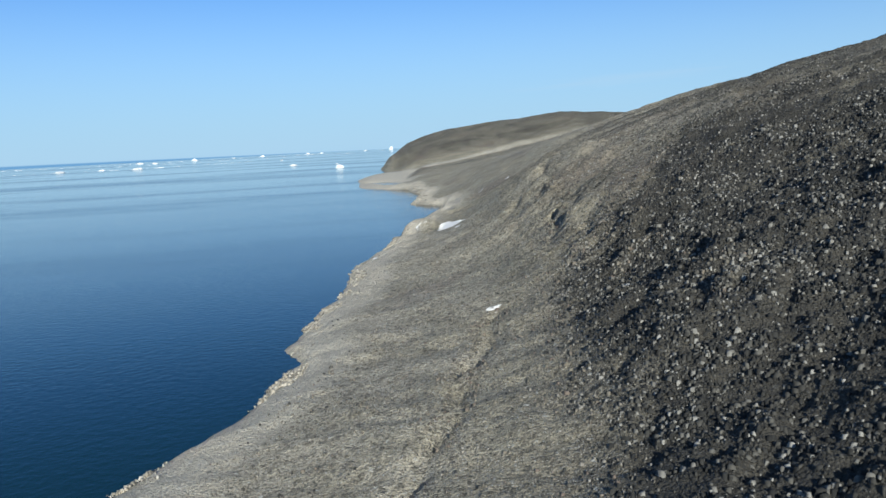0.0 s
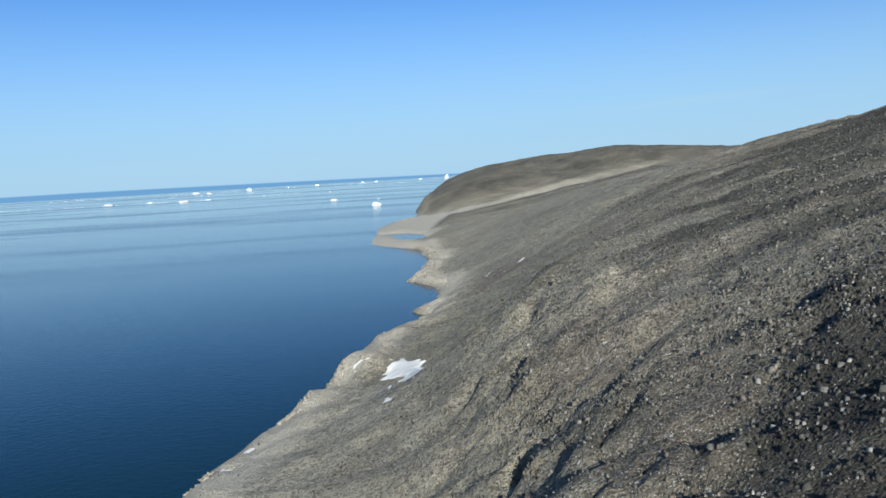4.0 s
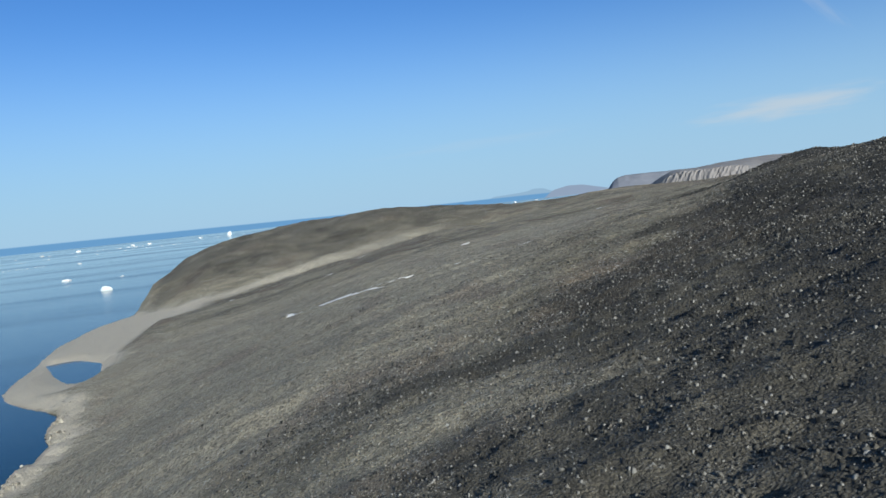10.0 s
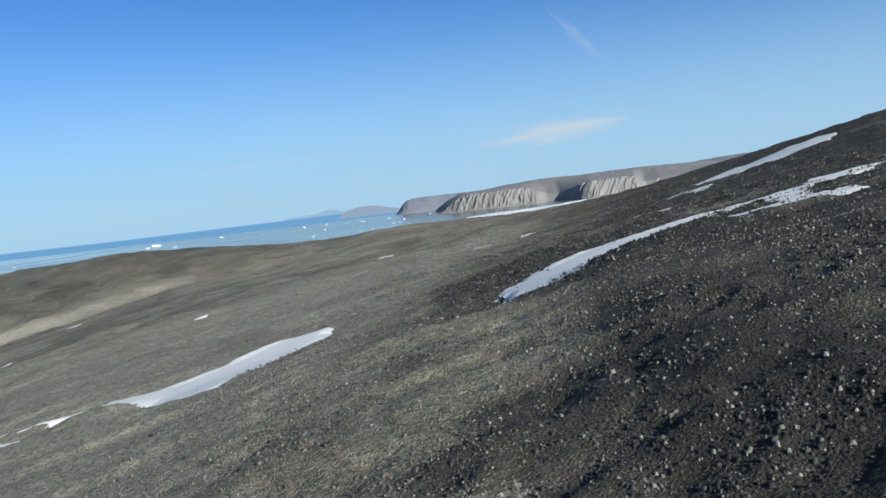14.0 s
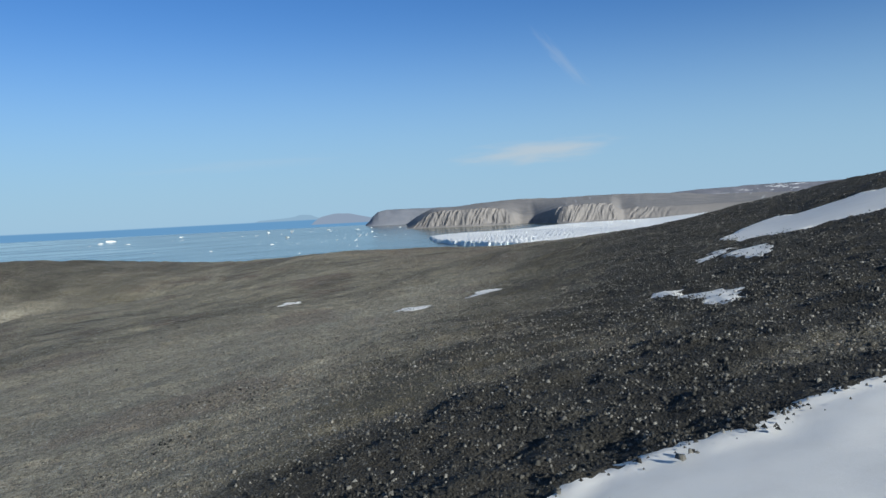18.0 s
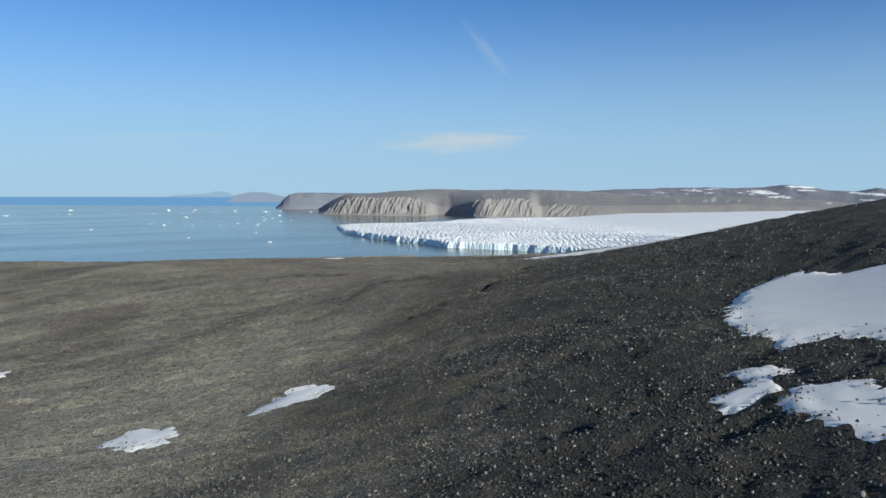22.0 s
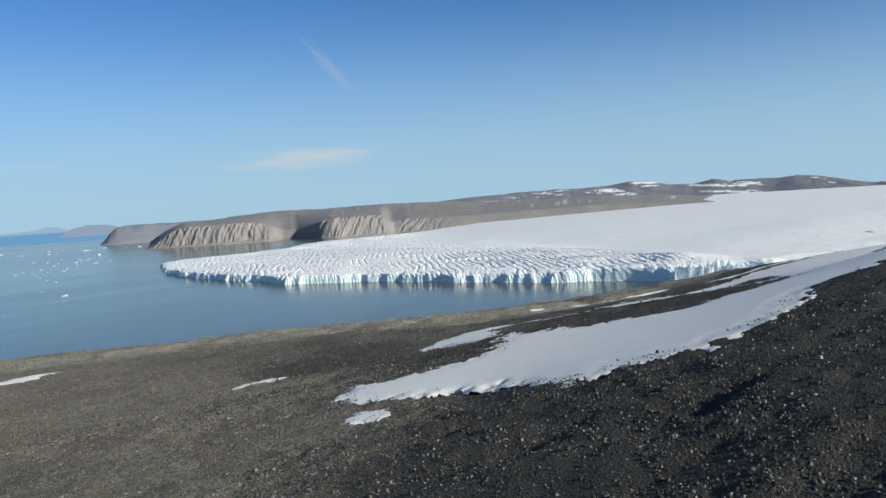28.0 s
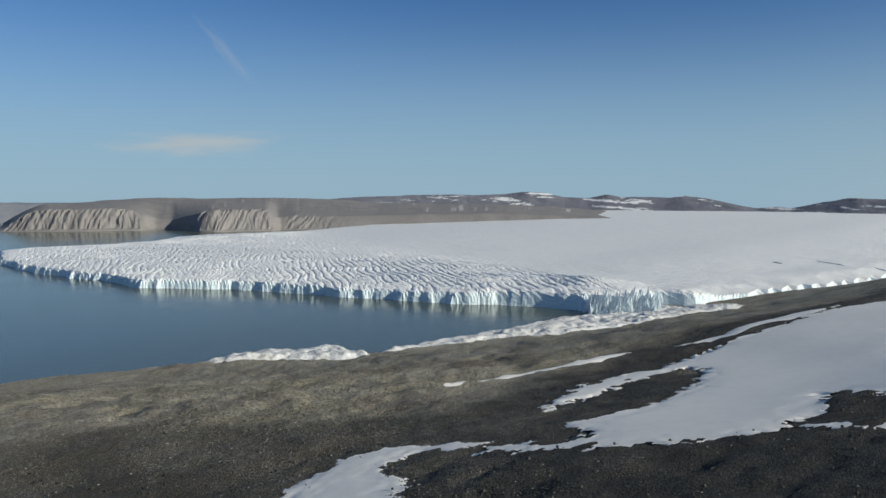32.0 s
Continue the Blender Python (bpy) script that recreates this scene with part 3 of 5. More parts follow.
def ice_material(name, clean=(0.93, 0.92, 0.90), deep=(0.66, 0.80, 0.85), dirt=0.0):
    m, n, l, b = material(name, clean, 0.55)
    geo = n.new("ShaderNodeNewGeometry")
    up = n.new("ShaderNodeSeparateXYZ")
    l.new(geo.outputs["Normal"], up.inputs[0])
    mid = tex_noise(n, l, 0.06, 5, 0.6)
    c = blend(n, l, ranged(n, l, mid, 0.4, 0.7, 0, 0.6), clean, (0.83, 0.85, 0.86))
    c = blend(n, l, ranged(n, l, up.outputs["Z"], 0.85, 0.35, 0, 0.8), c, deep)
    if dirt:
        c = blend(n, l, ranged(n, l, tex_noise(n, l, 0.12, 6, 0.7), 0.48, 0.66, 0, dirt), c, (0.36, 0.33, 0.29))
    l.new(c, b.inputs["Base Color"])
    cracks = tex_noise(n, l, 0.16, 4, 0.6, None, ((1.0, 5.0, 1.0), -0.40))
    one = bumped(n, l, b, cracks, 0.8, 2.2)
    bumped(n, l, b, tex_noise(n, l, 0.35, 4), 0.6, 0.8, one)
    return m


def fell_material(name, pale, dark):
    m, n, l, b = material(name, pale, 0.95)
    mid, wide = tex_noise(n, l, 0.012, 6, 0.6), tex_noise(n, l, 0.002, 4)
    c = blend(n, l, ranged(n, l, mid, 0.35, 0.65), pale, dark)
    c = blend(n, l, ranged(n, l, wide, 0.35, 0.65, 0, 0.6), c, tuple(0.5 * (p + d) for p, d in zip(pale, dark)))
    l.new(blend(n, l, attribute(n, "snow"), c, (0.75, 0.76, 0.78)), b.inputs["Base Color"])
    bumped(n, l, b, mid, 0.8, 8)
    return m


GROUND, SEA, SNOW = ground_material(), sea_material(), snow_material()
GLACIER_ICE, BERG_ICE = ice_material("glacier_ice"), ice_material("berg_ice", (0.88, 0.87, 0.85), (0.66, 0.76, 0.80))
SHORE_ICE = ice_material("shore_ice", (0.82, 0.80, 0.77), (0.62, 0.68, 0.70), 0.75)
PALE_STONE = stone_material("pale_shore_stone", ((0.0, (0.16, 0.145, 0.12)), (0.3, (0.33, 0.295, 0.235)), (0.7, (0.46, 0.41, 0.33)), (1.0, (0.54, 0.50, 0.43))))
STONE = stone_material("lichened_stone", ((0.0, (0.052, 0.050, 0.045)), (0.35, (0.135, 0.122, 0.098)), (0.6, (0.215, 0.190, 0.148)), (0.8, (0.155, 0.118, 0.094)), (0.9, (0.25, 0.228, 0.192)), (1.0, (0.30, 0.280, 0.245))))
RUBBLE = stone_material("mixed_rubble", ((0.0, (0.045, 0.043, 0.037)), (0.4, (0.115, 0.103, 0.083)), (0.68, (0.225, 0.200, 0.160)), (0.88, (0.32, 0.292, 0.247)), (1.0, (0.40, 0.375, 0.325))))
# black lichen and the shade of slopes turned from the sun, in one colour
DARK_STONE = stone_material("black_lichened_shaded_stone", ((0.0, (0.014, 0.014, 0.0135)), (0.42, (0.030, 0.029, 0.026)), (0.62, (0.056, 0.053, 0.046)), (0.76, (0.095, 0.090, 0.078)), (0.88, (0.185, 0.176, 0.157)), (1.0, (0.34, 0.325, 0.292))))
# distance haze is mixed into these far colours: greyed, then blued
FELL = fell_material("far_fell_rock", (0.285, 0.264, 0.252), (0.212, 0.200, 0.198))
CAPE_ROCK = fell_material("hazed_blue_fell_rock", (0.252, 0.262, 0.298), (0.198, 0.212, 0.252))
FELL_HIGH = fell_material("hazed_snowy_fell_rock", (0.20, 0.20, 0.235), (0.13, 0.14, 0.175))


# ---- large structure ----
def sheet(name, xs, ys, zs, mat, attrs=None, keep=None):
    """A smooth quad sheet from 2D arrays of places."""
    r, c = xs.shape
    co = np.stack([xs, ys, zs], -1).reshape(-1, 3)
    i = np.arange(r * c).reshape(r, c)
    quads = np.stack([i[:-1, :-1], i[:-1, 1:], i[1:, 1:], i[1:, :-1]], -1).reshape(-1, 4)
    if keep is not None:
        quads = quads[keep.reshape(-1)]
        used, quads = np.unique(quads, return_inverse=True)
        quads, co = quads.reshape(-1, 4), co[used]
    me = bpy.data.meshes.new(name)
    me.vertices.add(len(co))
    me.vertices.foreach_set("co", co.astype(np.float32).ravel())
    me.loops.add(quads.size)
    me.loops.foreach_set("vertex_index", quads.astype(np.int32).ravel())
    me.polygons.add(len(quads))
    me.polygons.foreach_set("loop_start", np.arange(0, quads.size, 4, dtype=np.int32))
    me.polygons.foreach_set("use_smooth", np.ones(len(quads), bool))
    for key, values in (attrs or {}).items():
        me.attributes.new(key, "FLOAT", "POINT").data.foreach_set("value", np.asarray(values, np.float32).ravel())
    me.update(calc_edges=True)
    me.materials.append(mat)
    return new(name, me)


def stations(parts):
    """Rising values: (start, end, step) runs laid end to end."""
    return np.concatenate([np.arange(a, b, s) for a, b, s in parts])


# the ground follows a spine under the flight, finest along it
SPINE = [(-60, -250), (0, 0), (63, 236), (113, 365), (178, 490), (292, 645), (437, 815), (560, 945), (760, 1140), (1100, 1450), (1500, 1800)]
us = stations([(-120, 40, 8), (40, 1220, 1.5), (1220, 1460, 2.2), (1460, 2000, 12)])
half = [0.0]
while half[-1] < 1500:
    half.append(half[-1] + 1.3 + 0.0125 * half[-1])
vs = np.r_[-np.array(half[:0:-1]), half]
vs = vs[vs < 1100]


def spine_at(u):
    pts = np.array(SPINE, float)
    seg = np.r_[0, np.cumsum(np.linalg.norm(np.diff(pts, axis=0), axis=1))] - 257
    knots = np.arange(seg[0], seg[-1], 40.0)
    raw = np.stack([np.interp(knots, seg, pts[:, k]) for k in (0, 1)], -1)
    for _ in range(12):
        raw[1:-1] = 0.25 * raw[:-2] + 0.5 * raw[1:-1] + 0.25 * raw[2:]
    p = np.stack([np.interp(u, knots, raw[:, k]) for k in (0, 1)], -1)
    q = np.stack([np.interp(u + 20, knots, raw[:, k]) - np.interp(u - 20, knots, raw[:, k]) for k in (0, 1)], -1)
    return p, q / np.linalg.norm(q, axis=1)[:, None]


base, along = spine_at(us)
near_v, far_v = np.minimum(vs, 160)[None], np.maximum(vs - 160, 0)[None]
gx = base[:, None, 0] + near_v * along[:, None, 1] + 0.8 * far_v
gy = base[:, None, 1] - near_v * along[:, None, 0] - 0.6 * far_v
gz = height(gx, gy)
gs = shore(gx, gy)
boulders = np.maximum(blocky(gx, gy), 0.15 * smooth(1100, 1180, gy - 0.3 * gx)) * smooth(20, 50, gs) * smooth(1350, 1000, gy - 0.2 * gx)
flank = gx - np.interp(gy, [300, 490, 645, 815, 945], [96, 178, 292, 437, 560])
open_slope = smooth(-25, -65, flank) * smooth(300, 370, gy) * smooth(900, 840, gy)
patches = fbm(0.25 * gx + 0.97 * gy, 0.6 * (0.97 * gx - 0.25 * gy), 13, 5, 0.72)
boulders = np.maximum(boulders, (0.48 - 0.26 * open_slope) * smooth(0.06, 0.30, patches) * smooth(24, 45, gs) * (1 - 0.4 * smooth(850, 1000, gy)) * smooth(120, 200, gy) * smooth(1000, 900, gx))
boulders = np.clip(boulders * (1 + 0.5 * fbm(gx, gy, 9, 3)), 0, 1)
sand = np.maximum(smooth(25, 7, gs + 5 * fbm(gx, gy, 30, 3)) * smooth(0, 1.5, gs) * (1 - 0.85 * smooth(1120, 1150, gy) * smooth(500, 300, gx)), smooth(-25, -40, gx) * smooth(730, 750, gy) * smooth(1130, 1090, gy))
bank = near_line(gx, gy - 7 * smooth(40, 120, gx), VALLEY)
rill = np.minimum.reduce([near_line(gx + 3 * fbm(gx, gy, 10, 2), gy + 3 * fbm(gx + 50, gy, 10, 2), line) for line in RILLS])
# ground coloured darker along the rills
boulders = np.maximum(boulders, 0.75 * smooth(9, 1.5, rill + 5 * fbm(gx, gy, 7, 3)))
sand = np.maximum(sand, (0.75 - 0.3 * smooth(40, 180, gx)) * smooth(24, 10, bank + 13 * fbm(gx, gy, 30, 5, 0.65)) * smooth(280, 190, gx))
sand = np.maximum(sand, smooth(20, -10, gx) * smooth(955, 985, gy) * smooth(1110, 1080, gy) * smooth(0, 2, gs))
sand = np.maximum(sand, (0.44 + 0.35 * fbm(gx, gy, 12, 3)) * smooth(58, 38, gs + 8 * fbm(gx, gy, 40, 3)) * smooth(345, 300, gy))
brow_y = np.interp(gx, [520, 565, 640, 690, 720, 755, 850, 910, 1100], [1195, 1180, 1145, 1112, 1075, 1034, 1038, 1026, 990])
till = smooth(-14, 16, gy - brow_y + 16 * fbm(gx, gy, 30, 4, 0.6)) * smooth(500, 580, gx)
sand = np.maximum(sand, (0.24 + 0.7 * fbm(0.5 * gx, gy, 14, 5, 0.65)) * till)
moss = smooth(0.1, 0.5, fbm(0.5 * gx - 0.85 * gy, 0.2 * (0.85 * gx + 0.5 * gy) + 60, 24, 4)) * smooth(40, 90, gs) * (0.6 - 0.4 * open_slope)
moss = np.maximum(moss, (0.4 + 0.5 * fbm(gx, gy, 30, 4, 0.6)) * smooth(1130, 1170, gy + 8 * fbm(gx, gy, 40, 3)) * smooth(420, 300, gx) * smooth(8, 26, gs))
rust = smooth(0.15, 0.5, fbm(gx + 500, gy - 200, 32, 4)) * smooth(6, 30, gs)
# lower slope made paler by way of the sand mask
sand = np.maximum(sand, (0.28 + 0.25 * fbm(gx, gy, 30, 3)) * smooth(470, 340, gy) * smooth(20, 60, gs) * (1 - 0.8 * boulders))
# plateau made darker by way of the moss mask
moss = np.maximum(moss, (0.85 - 0.35 * smooth(860, 960, gy) + 0.5 * fbm(gx, gy, 35, 4)) * smooth(540, 680, gy) * (1 - till) * smooth(90, 150, gs) * smooth(-100, 0, flank))
warm = smooth(955, 1000, gy) * smooth(800, 720, gx) * smooth(500, 560, gx)
boulders = np.maximum(boulders * (1 - 0.7 * till) * (1 - 0.3 * warm) * (1 + 0.4 * smooth(-5, 25, flank) * smooth(280, 330, gy) * smooth(480, 420, gy)) * (1 - 0.25 * smooth(0, -40, flank) * smooth(440, 500, gy) * smooth(640, 560, gy) + 0.4 * smooth(-15, 15, flank) * smooth(440, 480, gy) * smooth(640, 560, gy)), (0.50 + 0.6 * fbm(gx, gy, 26, 5, 0.65)) * smooth(1110, 1150, gy) * smooth(420, 300, gx) * smooth(8, 26, gs))
moss = np.maximum(moss, (0.55 + 0.6 * fbm(gx, gy, 28, 4)) * smooth(985, 1010, gy) * smooth(-2, -18, gy - brow_y) * smooth(520, 580, gx) * smooth(900, 800, gx))
rust = np.maximum(rust, (0.6 + 0.5 * fbm(gx, gy, 20, 3)) * smooth(860, 960, gy) * smooth(380, 460, gx) * (1 - till))
# dark ground set area by area to match the view
boulders = np.clip(boulders, 0, 0.84 + 0.16 * np.maximum(smooth(255, 215, gy), smooth(8, 40, flank) * np.maximum(smooth(370, 400, gy) * smooth(440, 425, gy), smooth(495, 530, gy)))) ** (1 - 0.42 * smooth(540, 640, gy) * smooth(960, 880, gy))
slope_left = smooth(-25, -60, flank) * smooth(430, 470, gy) * smooth(900, 820, gy)
# open slope made slightly paler the same way
sand = np.maximum(sand, 0.24 * slope_left)
boulders = boulders * (1 - 0.3 * smooth(40, 10, flank) * smooth(790, 840, gy) * smooth(940, 890, gy))
boulders = boulders * (1 - 0.5 * slope_left) * (1 - 0.65 * smooth(70, 40, flank) * smooth(880, 930, gy) * smooth(500, 530, gx)) * (1 - 0.15 * smooth(-10, 30, flank) * smooth(432, 450, gy) * smooth(500, 480, gy))
moss = moss * (1 - 0.6 * slope_left) * (1 - 0.75 * smooth(55, 30, flank) * smooth(880, 930, gy) * smooth(500, 530, gx)) + 0.35 * smooth(30, 55, flank) * smooth(990, 1010, gy) * smooth(1060, 1040, gy) * smooth(700, 650, gx)
# band right of the flight line painted darker
boulders = np.clip(np.maximum(boulders, (0.95 + 0.4 * fbm(gx, gy, 12, 3)) * smooth(8, 28, flank) * smooth(430, 446, gy) * smooth(595, 565, gy)), 0, 1)
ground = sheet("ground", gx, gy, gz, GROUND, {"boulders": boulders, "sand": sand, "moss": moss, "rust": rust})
tagged(ground, "bare stony tundra slope of grey-brown gravel and boulders", "ground", kind="structure")

sea_x, sea_y = np.meshgrid([-9000, -3000, -800, 0, 1500, 4000, 9000], [-6000, -1000, 0, 800, 2000, 4000, 9000], indexing="ij")
sea = sheet("water", sea_x.astype(float), sea_y.astype(float), np.zeros(sea_x.shape), SEA)
tagged(sea, "calm deep blue arctic sea, paler and silty towards the glacier", "sea", kind="structure")

# ---- glacier ----
FRONT = [(2656, 2951), (2305, 2869), (2013, 2929), (1882, 2880), (1729, 2752), (1620, 2729), (1427, 2762), (1334, 2694), (1219, 2424), (1184, 2215), (1192, 2064), (1198, 1993), (1179, 1900), (1201, 1850), (1246, 1782), (1268, 1704),
         (1284, 1617), (1298, 1538), (1318, 1470), (1334, 1424), (1353, 1396), (1366, 1345), (1369, 1300), (1380, 1266), (1412, 1240), (1440, 1243), (1464, 1240), (1471, 1196), (1500, 1186), (1560, 1160), (1641, 1129), (1853, 1051), (2400, 950), (4600, 700)]


gl_ring = FRONT + [(4900, 690), (4900, 3050), (3444, 2995)]


def ice_top(x, y):
    """Height of the glacier and the distance from its edge."""
    calm = 1 - 0.85 * np.exp(-((x - 1368) ** 2 + (y - 1345) ** 2) / 52 ** 2) - 0.8 * np.exp(-((x - 1467) ** 2 + (y - 1218) ** 2) / 26 ** 2)
    edge_in = polygon_signed(x + calm * (9 * fbm(x, y, 48, 3) + 4.5 * fbm(x, y, 17, 2)), y + 6 * fbm(x + 99, y, 45, 3) + 3 * fbm(x, y + 44, 15, 2), gl_ring)
    z = 16.5 + 0.007 * np.clip(edge_in, 0, 700) + 33 * smooth(300, 2500, x - 1200 - 0.45 * (y - 1500)) - 6 * smooth(2000, 2700, y) * smooth(3300, 2500, x) + 8 * smooth(1560, 1300, y) * smooth(2600, 1700, x)
    z = z * (1 + 0.16 * fbm(x, y, 70, 3) * smooth(260, 30, edge_in))
    torn = smooth(820, 60, edge_in + 90 * fbm(x, y, 200, 2)) * smooth(1560, 1400, x - 0.55 * (y - 1300) + 30 * fbm(x, y, 90, 2))
    across = 0.777 * x - 0.63 * y + 12 * fbm(x, y, 110, 3)
    run = 0.63 * x + 0.777 * y
    beat = across / 12 + 0.45 * fbm(x, y, 70, 2)
    ridge = np.abs(2 * (beat - np.floor(beat)) - 1)
    fine_beat = across / 7.5 + 0.9 * fbm(x + 40, y, 35, 2)
    small = np.abs(2 * (fine_beat - np.floor(fine_beat)) - 1)
    gash = 1.7 * smooth(0.5, 0.0, ridge) * smooth(-0.4, 0.3, vnoise(across / 30 + 7, run / 70)) + 0.9 * smooth(0.5, 0.0, small) * smooth(-0.3, 0.3, vnoise(across / 14, run / 22 + 5))
    lane = np.abs(vnoise(across / 11, run / 60)) + 0.6 * np.abs(vnoise(across / 6.5 + 9, run / 28))
    z = z + torn * (3.0 - gash - 1.0 * smooth(0.25, 0.0, lane) + 0.8 * fbm(x, y, 7, 3)) + 1.2 * fbm(x, y, 160, 4)
    ramp = smooth(1490, 1540, x + 12 * fbm(x, y, 20, 2)) * smooth(1700, 1450, y)
    brink = 0.58 + 0.15 * smooth(0, 22, edge_in + 5 * fbm(x, y, 12, 2)) + 0.27 * smooth(0, 110, edge_in)
    tongue = 0.42 + 0.18 * smooth(0, 60, edge_in + 9 * fbm(x, y, 25, 3)) + 0.40 * smooth(0, 420, edge_in)
    return np.where(edge_in > 0, -6 + (6 + z * (brink * (1 - ramp) + tongue * ramp)) * smooth(-1, 7, edge_in + 2.6 * calm * (np.abs(vnoise(x / 13 + 3, y / 17)) - 0.35) + 1.6 * calm * fbm(x + 5, y, 5.5, 2)), -6.0), edge_in


gl_xs = stations([(1140, 1640, 2.7), (1640, 2200, 9), (2200, 4800, 45)])
gl_ys = stations([(680, 1160, 12), (1160, 2000, 2.8), (2000, 2760, 5), (2760, 3500, 20)])
gl_x, gl_y = np.meshgrid(gl_xs, gl_ys, indexing="ij")
gl_z, gl_edge = ice_top(gl_x, gl_y)
inside_cells = np.maximum.reduce([gl_edge[:-1, :-1], gl_edge[1:, :-1], gl_edge[1:, 1:], gl_edge[:-1, 1:]]) > -1
cell_edge = 0.25 * (gl_edge[:-1, :-1] + gl_edge[1:, :-1] + gl_edge[1:, 1:] + gl_edge[:-1, 1:])
glacier = new("glacier")
glacier.matrix_world = pose(1262, 1500, 0)
tagged(glacier, "broad white tidewater glacier with a crevassed blue ice front", "glacier")
for part_name, cells in (("ice_front", inside_cells & (cell_edge < 26)), ("ice_field", inside_cells & (cell_edge >= 26))):
    ob = sheet(part_name, gl_x - 1262, gl_y - 1500, gl_z, GLACIER_ICE, keep=cells)
    ob.data.polygons.foreach_set("use_smooth", np.zeros(len(ob.data.polygons), bool))
    ob.parent = glacier
    tagged(ob, "broken blue-white ice cliff" if part_name == "ice_front" else "")

POOL, pn, pl, pb = material("melt_water", (0.10, 0.15, 0.20), 0.25)
pl.new(blend(pn, pl, tex_noise(pn, pl, 0.2, 4), (0.07, 0.11, 0.16), (0.30, 0.36, 0.42)), pb.inputs["Base Color"])
for x0, y0, x1, y1, wide in ((1997, 1164, 1960, 1115, 5), (1539, 1166, 1563, 1145, 4), (1979, 1073, 1960, 1050, 5), (1926, 1216, 1912, 1200, 4)):
    t, c = np.meshgrid(np.linspace(0, 1, 30), np.linspace(-1, 1, 7), indexing="ij")
    ln = math.hypot(x1 - x0, y1 - y0)
    half_w = wide * np.sqrt(np.clip(1 - (2 * t - 1) ** 2, 0, 1)) * (1 + 0.5 * fbm(30 * t + x0, 0 * t, 6, 3))
    px, py = x0 + (x1 - x0) * t - (y1 - y0) / ln * c * half_w, y0 + (y1 - y0) * t + (x1 - x0) / ln * c * half_w
    tagged(sheet("melt_pool", px, py, ice_top(px, py)[0] + 0.5 - 0.5 * c ** 2, POOL), "dark blue melt pool on the glacier's surface", "melt pool", "melt pools on the glacier")


def chunk(name, seed, size, mat, flat=0.6, lumps=3):
    """One broken block of ice: a lumpy ball cut off flat below, with steep sides."""
    rnd = random.Random(seed)
    bm = bmesh.new()
    bmesh.ops.create_icosphere(bm, subdivisions=3, radius=1)
    tilt = [Vector((rnd.uniform(-1, 1), rnd.uniform(-1, 1), rnd.uniform(-0.2, 1))).normalized() for _ in range(7)]
    cuts = [rnd.uniform(0.45, 0.85) for _ in tilt]
    off = Vector((rnd.uniform(0, 90), rnd.uniform(0, 90), 0))
    for v in bm.verts:
        for d, c in zip(tilt, cuts):
            over = v.co.dot(d) - c
            if over > 0:
                v.co -= d * over * 0.9
        v.co += v.co.normalized() * 0.16 * noise.fractal(v.co * lumps + off, 1.0, 2.0, 3)
        v.co = Vector((v.co.x * size[0], v.co.y * size[1], max(v.co.z, -0.25) * size[2]))
    me = bpy.data.meshes.new(name)
    bm.to_mesh(me)
    bm.free()
    me.materials.append(mat)
    return new(name, me)


BLOCKS = [chunk("serac", 40 + k, (3.4, 1.9, 3.4), BERG_ICE, lumps=1.6) for k in range(6)]
rnd = random.Random(11)
pile = [(1370, 1292), (1338, 1268), (1344, 1240), (1372, 1204), (1412, 1212), (1424, 1236), (1400, 1266)]
count = 0
while count < 150:
    x, y = rnd.uniform(1335, 1430), rnd.uniform(1200, 1295)
    inside_pile = polygon_signed(np.array([x]), np.array([y]), pile)[0]
    if inside_pile < 0:
        continue
    back = min(1, max(0, (x - 1345 + 0.45 * (y - 1215)) / 65))
    s = rnd.uniform(0.55, 1.0) * (0.7 + 0.6 * back)
    ob = BLOCKS[count] if count < 6 else BLOCKS[count % 6].copy()
    if count >= 6:
        scene.collection.objects.link(ob)
    low = max(0.0, float(height(x, y)))
    tall = (max(24 * back - low, 0) + 5) / (3.4 * s) * rnd.uniform(0.75, 1.05)
    ob.matrix_world = pose(x, y, low, rnd.uniform(-6, 16), rnd.uniform(-22, 4), rnd.uniform(-30, 30) + 60) @ Matrix.Diagonal((s, s * rnd.uniform(0.7, 1.1), s * tall, 1))
    tagged(ob, "leaning fin of blue-white ice at the glacier's edge", "serac", "seracs at the glacier edge")
    count += 1


def ice_bank(name, ring, top, label, seed, step=1.6):
    """A bank of old ice lying on the shore, with a cracked and rounded surface."""
    r = np.array(ring, float)
    x, y = np.meshgrid(np.arange(r[:, 0].min() - 6, r[:, 0].max() + 6, step), np.arange(r[:, 1].min() - 6, r[:, 1].max() + 6, step), indexing="ij")
    d = polygon_signed(x + 3 * fbm(x + seed, y, 14, 3), y + 3 * fbm(x, y + seed, 12, 3), ring)
    z0 = np.maximum(height(x, y), -0.5)
    ridge = np.abs(vnoise((x * 0.8 + y * 0.6) / 7 + seed, (x * 0.6 - y * 0.8) / 22))
    z = z0 - 0.4 + top * smooth(-1, 9, d) * (0.72 + 0.4 * fbm(x, y, 16, 4, 0.6)) + 0.05 * top * fbm(x, y, 4, 2) * smooth(0, 5, d) - 0.16 * top * smooth(0.25, 0, ridge) * smooth(2, 6, d)
    keep = np.maximum.reduce([d[:-1, :-1], d[1:, :-1], d[1:, 1:], d[:-1, 1:]]) > -2
    return tagged(sheet(name, x, y, z, SHORE_ICE, keep=keep), label, "ice bank")


